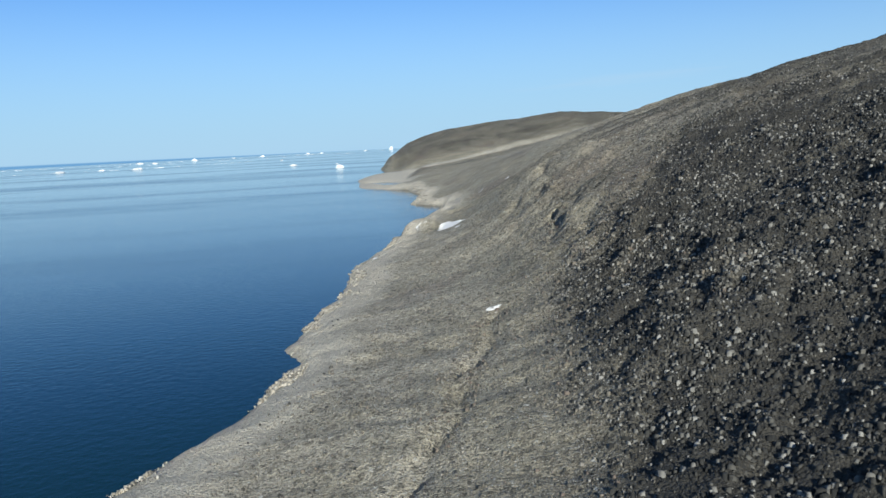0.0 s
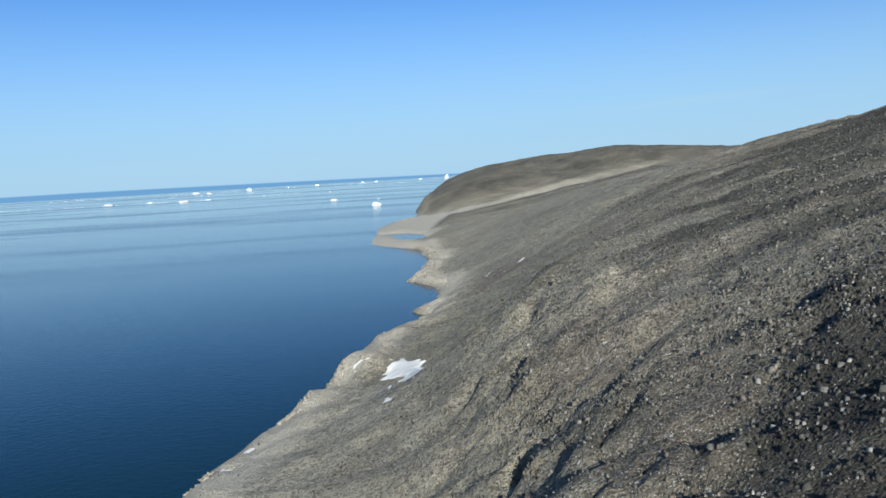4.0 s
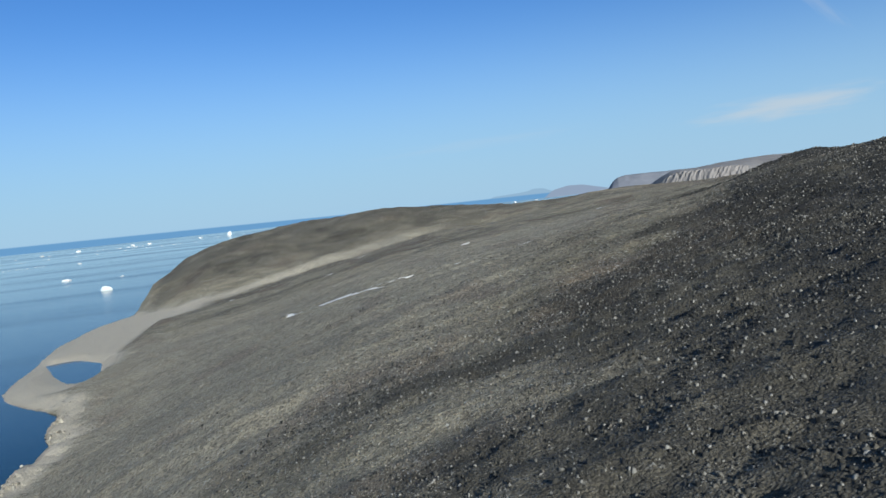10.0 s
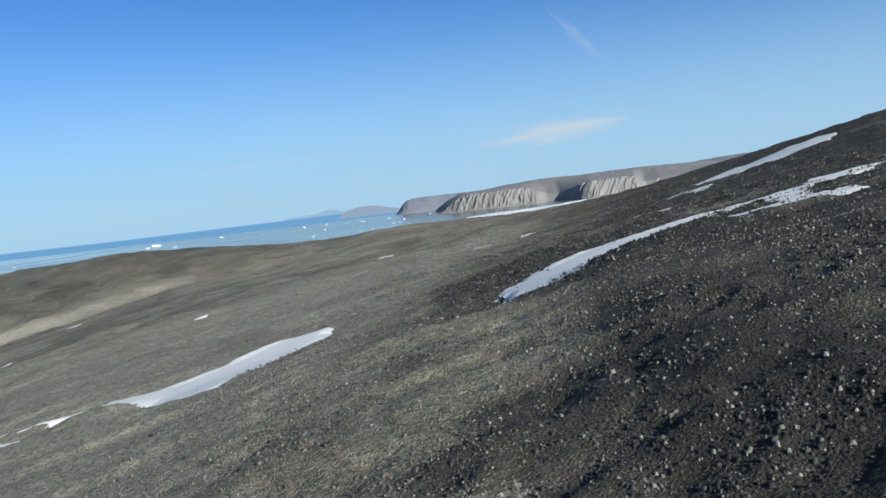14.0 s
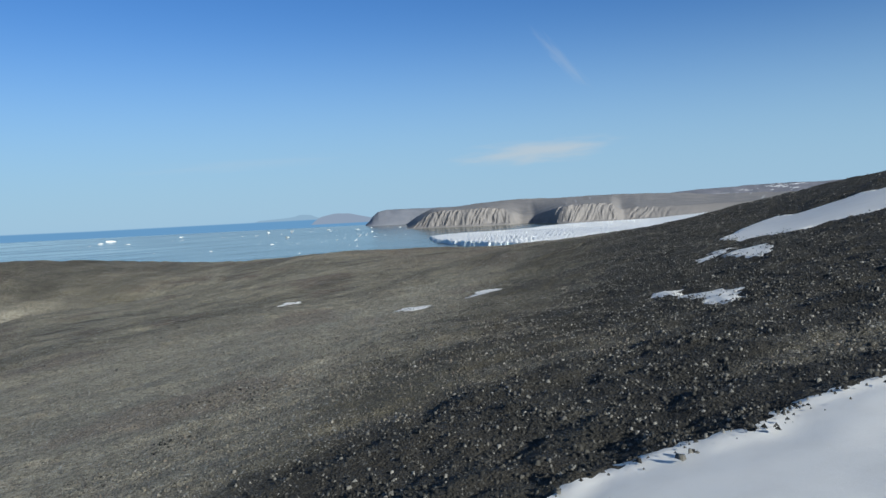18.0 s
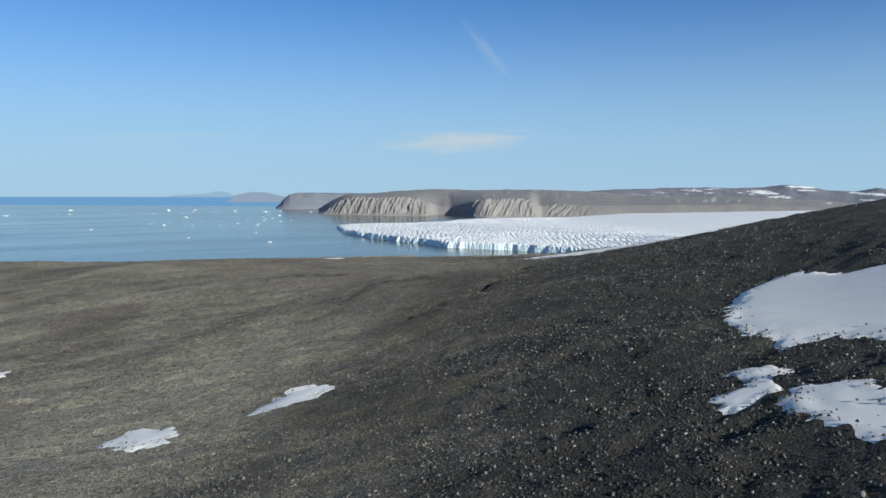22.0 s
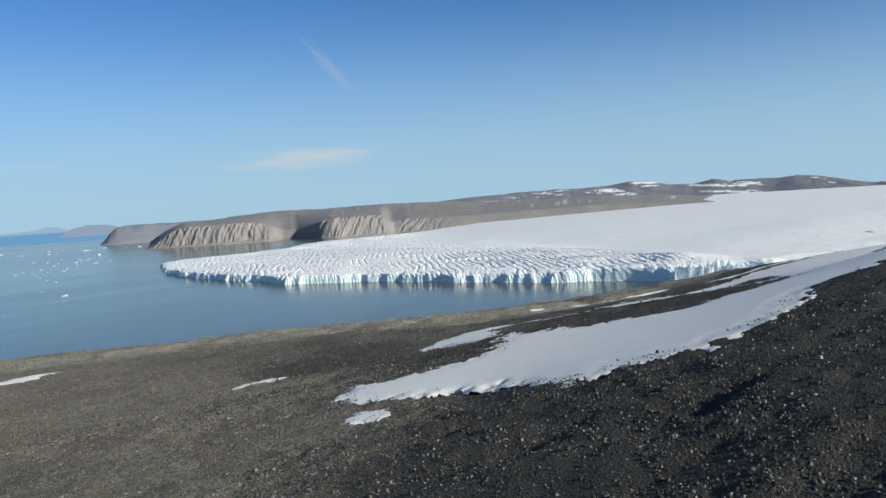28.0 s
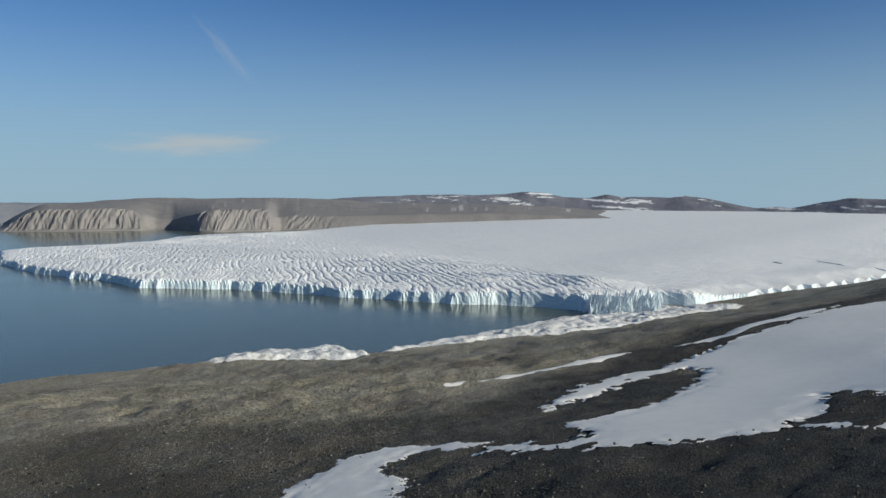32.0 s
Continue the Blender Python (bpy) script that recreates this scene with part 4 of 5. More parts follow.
ice_bank("ice_bank", [(1041, 1314), (1109, 1322), (1161, 1306), (1235, 1296), (1308, 1292), (1360, 1262), (1440, 1226), (1452, 1180), (1440, 1128), (1405, 1134), (1356, 1164), (1280, 1188), (1200, 1224), (1145, 1266), (1100, 1296), (1055, 1303)], 5.0,
         "long bank of dirty white ice along the shore below the glacier", 3)
ice_bank("ice_bank", [(928, 1396), (975, 1412), (1009, 1388), (1049, 1368), (1040, 1330), (1025, 1306), (1001, 1312), (974, 1350)], 7.0, "stranded heap of white ice at the water's edge", 21)


# ---- far shore: bearing, height; fitted to the view from the camera's own places ----
# camera places late in the flight; distances are pulled in, skylines kept
LAST_EYE, EARLIER_EYE = (572.6, 894.3), (346.4, 672.5)
SKYLINE = [(21.5, -24), (22.7, -22), (23.2, -2), (23.7, 24), (24.3, 50), (24.9, 72), (25.6, 88), (27.0, 88), (29.1, 104), (32.7, 118), (35.4, 115), (40.5, 118), (43.7, 113), (45.8, 108), (47.9, 92), (52.1, 88), (58.0, 84), (62.2, 69), (65.5, 50), (68.3, 33), (71, 10)]
BROW = [(21.5, -24), (22.8, -23), (23.2, -6), (23.7, 18), (24.3, 42), (24.9, 62), (25.5, 70), (27.3, 69), (29.8, 73), (30.9, 66), (31.8, 44), (32.6, 20), (33.6, 16), (34.6, 36), (35.7, 54), (36.3, 63), (38.5, 66), (40.2, 63), (40.8, 24), (42.1, 36), (45.4, 32), (50.4, 37), (53.8, 43), (58.0, 46), (62.2, 34), (68.3, 15), (71, 4)]
FAR_FOOT = [(21.5, 22), (23.3, 24), (26, 27), (28, 29), (31.5, 28), (32.4, 25), (33.6, 26), (35.4, 38), (36.5, 40), (40.6, 38), (41, 34), (50, 36), (71, 36)]
FELL_TOPS = [(40, 101), (43.7, 105), (45.4, 112), (47.1, 128), (49.6, 128), (53.8, 138), (55.9, 132), (57.6, 138), (59.3, 155), (60.5, 149), (62.2, 124), (63.8, 120), (65.2, 139),
             (66.3, 121), (69.8, 122), (70.6, 131), (72.1, 119), (74.0, 87), (75.5, 67), (76.4, 76), (77.6, 70), (79.3, 92), (81.6, 121), (83.2, 116), (86, 124), (90, 105), (96, 70)]
CAPES = [([(21.7, 0), (22.0, 22), (22.3, 55), (22.7, 80), (23.3, 91), (25.9, 93), (27.4, 92), (29.8, 92), (32, 80)], 4400, "flat-topped headland behind the sea cliffs, hazed blue-grey")]


def table(rows, at, rounds=3):
    r = np.array(rows, float)
    knots = np.linspace(r[0, 0], r[-1, 0], 500)
    v = np.interp(knots, r[:, 0], r[:, 1])
    for _ in range(rounds):
        v[1:-1] = 0.25 * v[:-2] + 0.5 * v[1:-1] + 0.25 * v[2:]
    return np.interp(at, knots, v)


def at_bearing(eye, az, out):
    return eye[0] + out * np.sin(np.radians(az)), eye[1] + out * np.cos(np.radians(az))


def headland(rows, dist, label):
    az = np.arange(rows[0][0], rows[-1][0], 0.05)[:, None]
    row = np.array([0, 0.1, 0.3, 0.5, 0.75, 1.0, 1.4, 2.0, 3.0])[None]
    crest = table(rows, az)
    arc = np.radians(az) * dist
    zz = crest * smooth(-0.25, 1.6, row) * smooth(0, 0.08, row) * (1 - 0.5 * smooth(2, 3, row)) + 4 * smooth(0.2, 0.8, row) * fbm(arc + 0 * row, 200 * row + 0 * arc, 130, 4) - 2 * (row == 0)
    hx, hy = at_bearing(EARLIER_EYE, az, dist + row * 160 + 30 * smooth(0, 0.4, row) * vnoise(arc / 60 + row, 3 * row + 0 * arc))
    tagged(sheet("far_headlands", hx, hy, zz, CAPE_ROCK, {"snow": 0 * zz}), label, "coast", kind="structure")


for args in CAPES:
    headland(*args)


def gully_wave(s):
    """A jagged wave with crests of uneven width, 0 in the gullies and 1 on the ribs."""
    s = s + 0.45 * vnoise(s * 0.7, 0 * s + 8)
    f = np.abs(2 * (s - np.floor(s)) - 1)
    return f


az = np.arange(21.5, 71, 0.055)[:, None]
row = np.array([0, 0.03, 0.08, 0.14, 0.2, 0.27, 0.34, 0.41, 0.48, 0.56, 0.64, 0.72, 0.8, 0.88, 0.94, 1.0, 1.08, 1.2, 1.5, 2.0, 2.6, 3.3, 4.0, 5.0])[None]
brow, crest = table(BROW, az), table(SKYLINE, az, 8)
arc = np.radians(az) * 3700
first = smooth(22.9, 23.6, az) * smooth(32.2, 31.2, az)
second = smooth(34.2, 35.6, az) * smooth(41.0, 40.5, az)
third = 0.4 * smooth(41.0, 42, az) * smooth(47, 43, az)
steep = np.maximum(np.maximum(first, second), third)
lean = arc + 16 * vnoise(arc / 110, row * 1.4) + 4 * vnoise(arc / 15, row * 5)
spur = np.minimum(gully_wave((lean - 70 * row) / 64), 0.25 + gully_wave((lean + 25 * row) / 97 + 0.4))
rib = 0.66 * spur + 0.34 * gully_wave((lean - 48 * row) / 27 + 0.3) + 0.14 * vnoise(lean / 9, row * 5)
face = smooth(0.04, 0.16, row) * smooth(1.35, 0.92, row)
deep = 20 + 12 * smooth(-0.3, 0.4, vnoise(arc / 160 + 5, 0 * arc))
# feet and heights scaled about the eye to fit the view
sill = table(FAR_FOOT, az)
closer = 132 / (132 + sill)
closer = closer + (1 - closer) * smooth(1.0, 3.4, row)
out = closer * (3700 + np.minimum(row, 1) * (105 - 15 * steep) + np.maximum(row - 1, 0) * 90 + steep * face * deep * (0.75 - rib))
up = 0.07 * smooth(0, 0.08, row) + 0.30 * smooth(0.05, 0.45, row) + 0.63 * smooth(0.12, 1.0, row)
zz = np.where(row <= 1, (brow + sill) * up - sill, brow + (crest - brow) * smooth(1.0, 3.4, row)) - 3 * (row == 0)
zz = zz - steep * 7 * smooth(0.7, 0.95, row) * smooth(1.3, 1.0, row) * (1 - rib)
zz = zz * (1 - 0.3 * smooth(4.0, 5.0, row)) + smooth(1.0, 2.2, row) * 5 * fbm(arc + 0 * row, row * 130 + 0 * arc, 150, 5, 0.6)
zz = 132 - (132 - zz) * closer
far_x, far_y = at_bearing(LAST_EYE, az, out)
drift = 0.6 * smooth(0.44, 0.58, fbm(arc + 4 * zz, 9 * zz + 0 * arc, 60, 4)) * smooth(1.6, 2.2, row) * smooth(40, 46, az)
melt = 36.2 + 1.6 * (row - 1.2) + 0.5 * vnoise(row * 2.2, 0 * row)
drift = np.maximum(drift, 0.25 * smooth(0.10, 0.03, np.abs(az - melt)) * smooth(1.0, 1.1, row) * smooth(3.2, 2.9, row))
coast = sheet("far_coast", far_x, far_y, zz, FELL, {"snow": drift})
coast.data.polygons.foreach_set("use_smooth", np.zeros(len(coast.data.polygons), bool))
tagged(coast, "distant brown coast with gullied sea cliffs under a flat fell", "coast", kind="structure")

az = np.arange(40, 96, 0.08)[:, None]
row = np.linspace(0, 1.3, 60)[None]
crest = table(FELL_TOPS, az)
out = 4330 + (row - 1) * 160
arc = np.radians(az) * 4300
zz = crest * (0.35 * smooth(-0.1, 0.45, row) + 0.65 * smooth(0.3, 1.0, row)) * (1 - 0.6 * smooth(1.0, 1.3, row)) + smooth(0.1, 0.5, row) * smooth(1.1, 0.93, row) * 15 * fbm(arc + 0 * row, row * 800 + 0 * arc, 230, 5, 0.55)
far_x, far_y = at_bearing(LAST_EYE, az, out)
drift = smooth(0.23, 0.36, fbm(arc + 6 * zz + 70, 9 * zz + 0 * arc, 110, 5, 0.6)) * smooth(0.25, 0.5, row) * smooth(47, 54, az)
tagged(sheet("far_fells", far_x, far_y, zz, FELL_HIGH, {"snow": drift}), "low rounded brown fells hazed blue, with old snow drifts", "hills", kind="structure")


# ---- drifting ice: x, y, width ----
BERGS = [(-193, 1508, 17, "wedge"), (-356, 1893, 23, "flat"), (-241, 1830, 10, "flat"), (-558, 2754, 19, "flat"), (-1414, 3848, 40, "flat"), (-1330, 4200, 44, "block"), (-1590, 4100, 44, "flat"), (-274, 4560, 40, "wedge"),
         (-760, 4500, 32, "block"), (-690, 4560, 32, "flat"), (-984, 2523, 40, "flat"), (-1162, 2661, 26, "flat"), (-1290, 2620, 44, "flat"), (-1150, 4350, 34, "flat"), (-1020, 4480, 30, "block"), (-430, 4600, 30, "flat")]
FJORD_BERGS = [(939, 2215, 15, "flat"), (504, 4500, 44, "flat"), (1172, 3690, 20, "block"), (940, 3100, 15, "flat"), (700, 2910, 12, "flat"), (830, 2445, 8, "flat"), (1410, 3460, 14, "flat"), (1660, 4540, 24, "flat"),
               (571, 4800, 60, "flat"), (930, 4850, 34, "flat"), (1183, 3120, 10, "flat"), (1226, 3045, 10, "flat"), (1352, 3329, 12, "flat"), (1580, 3740, 16, "block"), (1925, 4180, 20, "flat"), (1353, 4650, 24, "block"),
               (1500, 4700, 30, "flat"), (2129, 3756, 15, "flat"), (1734, 4300, 18, "flat")]
berg_kinds = {}
for kind, sizes in (("wedge", (0.5, 0.34, 0.36)), ("flat", (0.5, 0.36, 0.14)), ("block", (0.5, 0.4, 0.3))):
    berg_kinds[kind] = [chunk("iceberg", 70 + 9 * k + len(kind), sizes, BERG_ICE, lumps=2.4) for k in range(2)]
used = set()
for k, (x, y, w, kind) in enumerate(BERGS + FJORD_BERGS):
    master = berg_kinds[kind][k % 2 if kind != "wedge" else k // 7 % 2]
    if master.name in used:
        ob = master.copy()
        scene.collection.objects.link(ob)
    else:
        ob = master
        used.add(master.name)
    tall = {"wedge": 1.25, "flat": 0.9, "block": 1.0}[kind]
    ob.matrix_world = pose(x, y, 0.01 * w, 0, 0, 37 * k) @ Matrix.Diagonal((w, w, w * tall, 1))
    words = {"wedge": "white wedge-shaped iceberg adrift on the open sea", "flat": "low flat white iceberg floating on calm water", "block": "blocky white iceberg floating on calm water"}[kind]
    tagged(ob, words, "iceberg", "icebergs adrift")


def brash(name, lanes, label, seed):
    """Broken ice drawn out in lanes: many small plates on the water."""
    r = np.random.RandomState(seed)
    verts, faces = [], []
    for ax, ay, bx, by, wide, n, size in lanes:
        t, o = r.rand(n), r.randn(n) * wide
        ln = math.hypot(bx - ax, by - ay)
        cx, cy = ax + (bx - ax) * t - (by - ay) / ln * o, ay + (by - ay) * t + (bx - ax) / ln * o
        for x, y, s, a in zip(cx, cy, size * np.exp(0.5 * r.randn(n)), r.rand(n) * 6.28):
            i = len(verts)
            for z, q in ((-0.1, 1.0), (0.12 * s + 0.1, 0.8)):
                verts += [(x + s * q * math.cos(a + b) * 1.4, y + s * q * math.sin(a + b), z) for b in (0, 1.3, 2.9, 4.4)]
            faces += [(i + 4, i + 5, i + 6, i + 7)] + [(i + j, i + (j + 1) % 4, i + 4 + (j + 1) % 4, i + 4 + j) for j in range(4)]
    me = bpy.data.meshes.new(name)
    me.from_pydata(verts, [], faces)
    me.materials.append(BERG_ICE)
    tagged(new(name, me), label, "drift ice", kind="stuff")


brash("drift_ice", [(-1900, 2700, -900, 2560, 12, 70, 2.2), (-1100, 2500, -700, 2900, 14, 40, 1.8), (-1500, 3300, -100, 4000, 20, 50, 2.6), (-2400, 4100, 100, 4300, 30, 60, 4)],
      "scattered white drift ice in thin lanes on open sea", 5)
brash("drift_ice", [(600, 2900, 1500, 3500, 120, 24, 1.6), (1000, 3000, 1700, 4000, 150, 26, 2.2), (400, 4200, 2000, 4400, 50, 24, 4), (900, 2300, 1150, 3000, 60, 24, 1.0)],
      "scattered white drift ice in the fjord before the glacier", 6)


# ---- old snow lying in hollows ----
SNOW_RINGS = []


def settle(x, y, z, d, step):
    """Press the ground down where snow lies on it."""
    at = (gx > x[0, 0]) & (gx < x[-2, 0]) & (gy > y[0, 0]) & (gy < y[0, -2])
    a, b = (gx[at] - x[0, 0]) / step, (gy[at] - y[0, 0]) / step
    i, j = a.astype(int), b.astype(int)
    near, far = (d[i, j] + d[i + 1, j + 1]) / 2, (z[i, j] + z[i + 1, j] + z[i + 1, j + 1] + z[i, j + 1]) / 4
    gz[at] = np.where(near > 1.2, np.minimum(gz[at], far - 0.25), gz[at])


def snow_patch(ring, label, holes=(), step=1.0, wob=1.6):
    r = np.array(ring, float)
    x, y = np.meshgrid(np.arange(r[:, 0].min() - 4, r[:, 0].max() + 4, step), np.arange(r[:, 1].min() - 4, r[:, 1].max() + 4, step), indexing="ij")
    wx, wy = 1.9 * wob * fbm(x + 11, y, 8, 5, 0.8), 1.9 * wob * fbm(x, y + 31, 7, 5, 0.8)
    d = polygon_signed(x + wx, y + wy, ring)
    for hole in holes:
        d = np.minimum(d, -polygon_signed(x + wx, y + wy, hole))
    d = d + 0.55 * wob * fbm(x + 7, y, 2.3, 2) - 0.7 - 1.3 * wob * smooth(7, 0, d) * smooth(0.05, 0.45, fbm(0.5 * x + 0.87 * y, 0.35 * (0.87 * x - 0.5 * y), 4.5, 3, 0.6))
    if wob > 2:
        d = d - 4.5 * smooth(11, 1, d) * smooth(0.16, 0.42, fbm(x + 40, 1.6 * y, 5, 4, 0.65)) * smooth(-0.2, 0.3, fbm(x, y + 60, 24, 2))
    z0 = height(x, y)
    bed = z0.copy()
    for _ in range(int(8 / step ** 2)):
        bed[1:-1] = 0.25 * bed[:-2] + 0.5 * bed[1:-1] + 0.25 * bed[2:]
        bed[:, 1:-1] = 0.25 * bed[:, :-2] + 0.5 * bed[:, 1:-1] + 0.25 * bed[:, 2:]
    z0 = bed.copy()
    for _ in range(int((260 if len(ring) > 12 else 70) / step ** 2)):
        bed[1:-1] = 0.25 * bed[:-2] + 0.5 * bed[1:-1] + 0.25 * bed[2:]
        bed[:, 1:-1] = 0.25 * bed[:, :-2] + 0.5 * bed[:, 1:-1] + 0.25 * bed[:, 2:]
    z = bed * smooth(-0.5, 5, d) + z0 * (1 - smooth(-0.5, 5, d)) - 0.24 + 0.40 * smooth(-0.8, 1.6, d) + 0.2 * smooth(2, 11, d)
    body = d > -1.0
    whole = np.zeros(body.shape, bool)
    whole[np.unravel_index(np.argmax(d), d.shape)] = True
    while True:
        grown = whole.copy()
        grown[1:] |= whole[:-1]
        grown[:-1] |= whole[1:]
        grown[:, 1:] |= whole[:, :-1]
        grown[:, :-1] |= whole[:, 1:]
        grown &= body
        if (grown == whole).all():
            break
        whole = grown
    keep = whole[:-1, :-1] & whole[1:, :-1] & whole[1:, 1:] & whole[:-1, 1:]
    SNOW_RINGS.append((ring, holes))
    settle(x, y, z, d, step)
    return tagged(sheet("snow_patch", x, y, z, SNOW, keep=keep), label, "snow patch", "snow patches on the slope")


snow_patch([(7, 163), (9, 165.5), (12.5, 164), (12.5, 161.5), (10, 161)], "small dirty snow strip under a gravel ledge", step=0.5, wob=0.8)
snow_patch([(30, 142), (32, 145), (36, 143), (34, 139)], "small snow remnant in a boulder hollow", step=0.5, wob=0.8)
snow_patch([(0, 326), (3, 322), (8, 288), (4, 289)], "thin snow strip on the lower slope", step=0.6, wob=0.8)
snow_patch([(-48, 90), (-45, 99), (-40, 112), (-34, 126), (-31, 130), (-31, 124), (-36, 110), (-41, 96), (-44, 86)], "strip of shore ice along the gravel beach", step=0.6, wob=1.6)
snow_patch([(-3, 326), (-2, 339), (4, 341), (9, 333), (14, 312), (11, 303), (4, 316)], "pale snow patch above the rocky shore", step=0.6)
for a in ([(-28, 322), (-23, 336), (-19, 340), (-20, 334), (-24, 322)], [(-31, 276), (-28, 296), (-25, 298), (-27, 278)], [(-13, 338), (-8, 343), (-5, 340), (-9, 333)], [(-31, 222), (-29, 240), (-27, 241), (-28, 224)]):
    snow_patch(a, "thin band of shore ice on pale rock", step=0.6, wob=1.2)
for a in ([(23, 469), (26, 477), (28, 475), (25, 468)], [(42, 408), (44, 416), (46, 415), (44, 407)], [(37, 461), (42, 466), (44, 462), (40, 459)], [(31, 452), (34, 461), (36, 460), (33, 451)]):
    snow_patch(a, "narrow snow streak on the stony slope", step=0.5, wob=0.6)
snow_patch([(80, 726), (98, 706), (112, 687), (126, 668), (138, 655), (130, 653), (114, 663), (98, 684), (86, 698)], "long narrow snow strip across brown tundra")
snow_patch([(122, 679), (130, 671), (138, 666), (147, 662), (158, 659), (166, 652), (174, 646), (186, 650), (204, 664), (216, 663), (225, 658), (218, 640), (208, 630), (190, 616), (176, 602), (168, 614), (162, 634), (151, 653), (139, 660), (128, 667)], "long snow patch in a hollow of the slope", wob=0.8)
snow_patch([(231, 570), (240, 582), (252, 592), (270, 597), (280, 599), (292, 592), (304, 593), (316, 590), (334, 590), (352, 588), (366, 595), (384, 592), (387, 580), (364, 569), (346, 576), (336, 570), (324, 560), (314, 549), (318, 540), (304, 531), (292, 546), (283, 557), (281, 567), (268, 568), (256, 560), (246, 556), (236, 560)],
           "large white snow patch between dark boulder slopes", holes=([(300, 572), (310, 578), (318, 572), (312, 562), (303, 562)],))
for a in ([(203, 839), (208, 845), (215, 843), (210, 836)], [(108, 904), (115, 911), (119, 906), (113, 901)], [(137, 1020), (146, 1035), (155, 1030), (146, 1018)], [(228, 664), (233, 668), (237, 665), (232, 662)], [(109, 556), (112, 560), (114.5, 558), (111.5, 553.5)], [(113.5, 554.5), (115.5, 556.5), (117, 555), (115, 552.5)], [(28, 968), (32, 979), (36, 977), (32, 966)]):
    snow_patch(a, "small snow spot on brown tundra", step=0.7, wob=0.35)
snow_patch([(329, 893), (336, 901), (345, 896), (342, 887), (334, 885)], "small snow spot on the flat tundra", step=0.7)
snow_patch([(348, 803), (353, 807), (359, 810), (365, 805), (367, 796), (360, 791), (354, 791), (350, 797)], "oval snow spot on the flat tundra", step=0.7)
snow_patch([(376, 799), (384, 807), (391, 813), (402, 809), (399, 800), (388, 794), (381, 795)], "oval snow patch on the flat tundra", step=0.7)
snow_patch([(372, 690), (376, 693), (381, 693), (383, 688), (381, 682), (376, 678), (376, 672), (377, 667), (374, 663), (374, 659), (366, 652), (357, 646), (352, 648), (356, 656), (361, 662), (362, 669), (366, 671), (368, 675), (370, 679), (369, 683)], "ragged snow patch on dark boulders", step=0.7)
snow_patch([(483, 763), (493, 768), (507, 770), (517, 766), (519, 757), (514, 747), (518, 736), (523, 724), (522, 705), (508, 684), (486, 677), (462, 692), (453, 711), (455, 717), (452, 721), (446, 724), (451, 731), (456, 738), (465, 750)], "broad snow patch on a dark boulder slope", step=0.7)
snow_patch([(430, 714), (433, 709), (436, 703), (431, 697), (426, 692), (420, 687), (413, 687), (414, 693), (416, 698), (417, 703), (420, 709)], "snow patch among dark boulders", step=0.7, wob=1.2)
snow_patch([(433, 727), (438, 725), (441, 721), (438, 716), (432, 714), (429, 711), (424, 711), (418, 711), (416, 716), (420, 720), (427, 720), (431, 721)], "thin ragged snow remnant beside a larger patch", step=0.5, wob=1.1)
snow_patch([(559, 925), (567, 933), (574, 935), (577, 924), (570, 918)], "small snow tip beside the long snowfield", step=0.8)
snow_patch([(580, 1010), (590, 1018), (606, 1021), (610, 1010), (597, 1011)], "thin snow streak on brown tundra", step=0.7)
snow_patch([(500, 1130), (538, 1144), (586, 1139), (560, 1127), (530, 1131)], "long thin snow strip along the plateau edge")
snow_patch([(576, 948), (584, 957), (596, 961), (606, 952), (618, 944), (628, 943), (642, 953), (654, 964), (658, 976), (658, 994), (660, 1010), (676, 1017), (702, 1026), (720, 1022), (726, 1004), (722, 990), (726, 974), (742, 982), (754, 995), (768, 1007), (800, 1013), (831, 1015), (865, 1006), (900, 1002),
            (945, 980), (1010, 966), (1060, 940), (1010, 906), (900, 884), (790, 864), (730, 851), (694, 848), (678, 857), (654, 861), (638, 858), (626, 858), (613, 866), (606, 864), (600, 880), (590, 886), (592, 902), (588, 920), (580, 932)],
           "wide sloping snowfield with dark stony islands", holes=(
               [(704, 1008), (716, 1005), (712, 984), (713, 968), (720, 948), (735, 924), (732, 894), (706, 891), (686, 900), (668, 904), (664, 918), (660, 932), (661, 952), (672, 970), (690, 990)],
               [(740, 986), (757, 998), (800, 998), (848, 995), (858, 990), (831, 979), (806, 975), (767, 974)], [(741, 926), (766, 925), (778, 928), (764, 914), (740, 910)], [(822, 906), (860, 920), (904, 919), (888, 905)], [(912, 926), (952, 922), (1018, 906), (960, 894), (900, 894)]),
           step=0.85, wob=3.0)
snow_patch([(784, 1072), (814, 1064), (836, 1062), (890, 1044), (904, 1024), (888, 1034), (834, 1054), (802, 1060)], "narrow snow ribbon along the moraine foot", step=0.8, wob=0.7)
snow_patch([(902, 1024), (930, 1001), (956, 998), (990, 984), (1060, 974), (1040, 966), (972, 972), (952, 988), (926, 992)], "narrow snow ribbon along the moraine foot", step=0.8, wob=0.8)
ground.data.vertices.foreach_set("co", np.stack([gx, gy, gz], -1).astype(np.float32).ravel())
ground.data.update()


# ---- loose stones and boulders ----
def snow_depth(x, y):
    """How far inside a snow patch a place lies, negative outside."""
    deep = np.full(x.shape, -99.0)
    for ring, holes in SNOW_RINGS:
        box = np.array(ring, float)
        near = (x > box[:, 0].min() - 3) & (x < box[:, 0].max() + 3) & (y > box[:, 1].min() - 3) & (y < box[:, 1].max() + 3)
        if near.any():
            d = polygon_signed(x[near], y[near], ring)
            for hole in holes:
                d = np.minimum(d, -polygon_signed(x[near], y[near], hole))
            deep[near] = np.maximum(deep[near], d)
    return deep


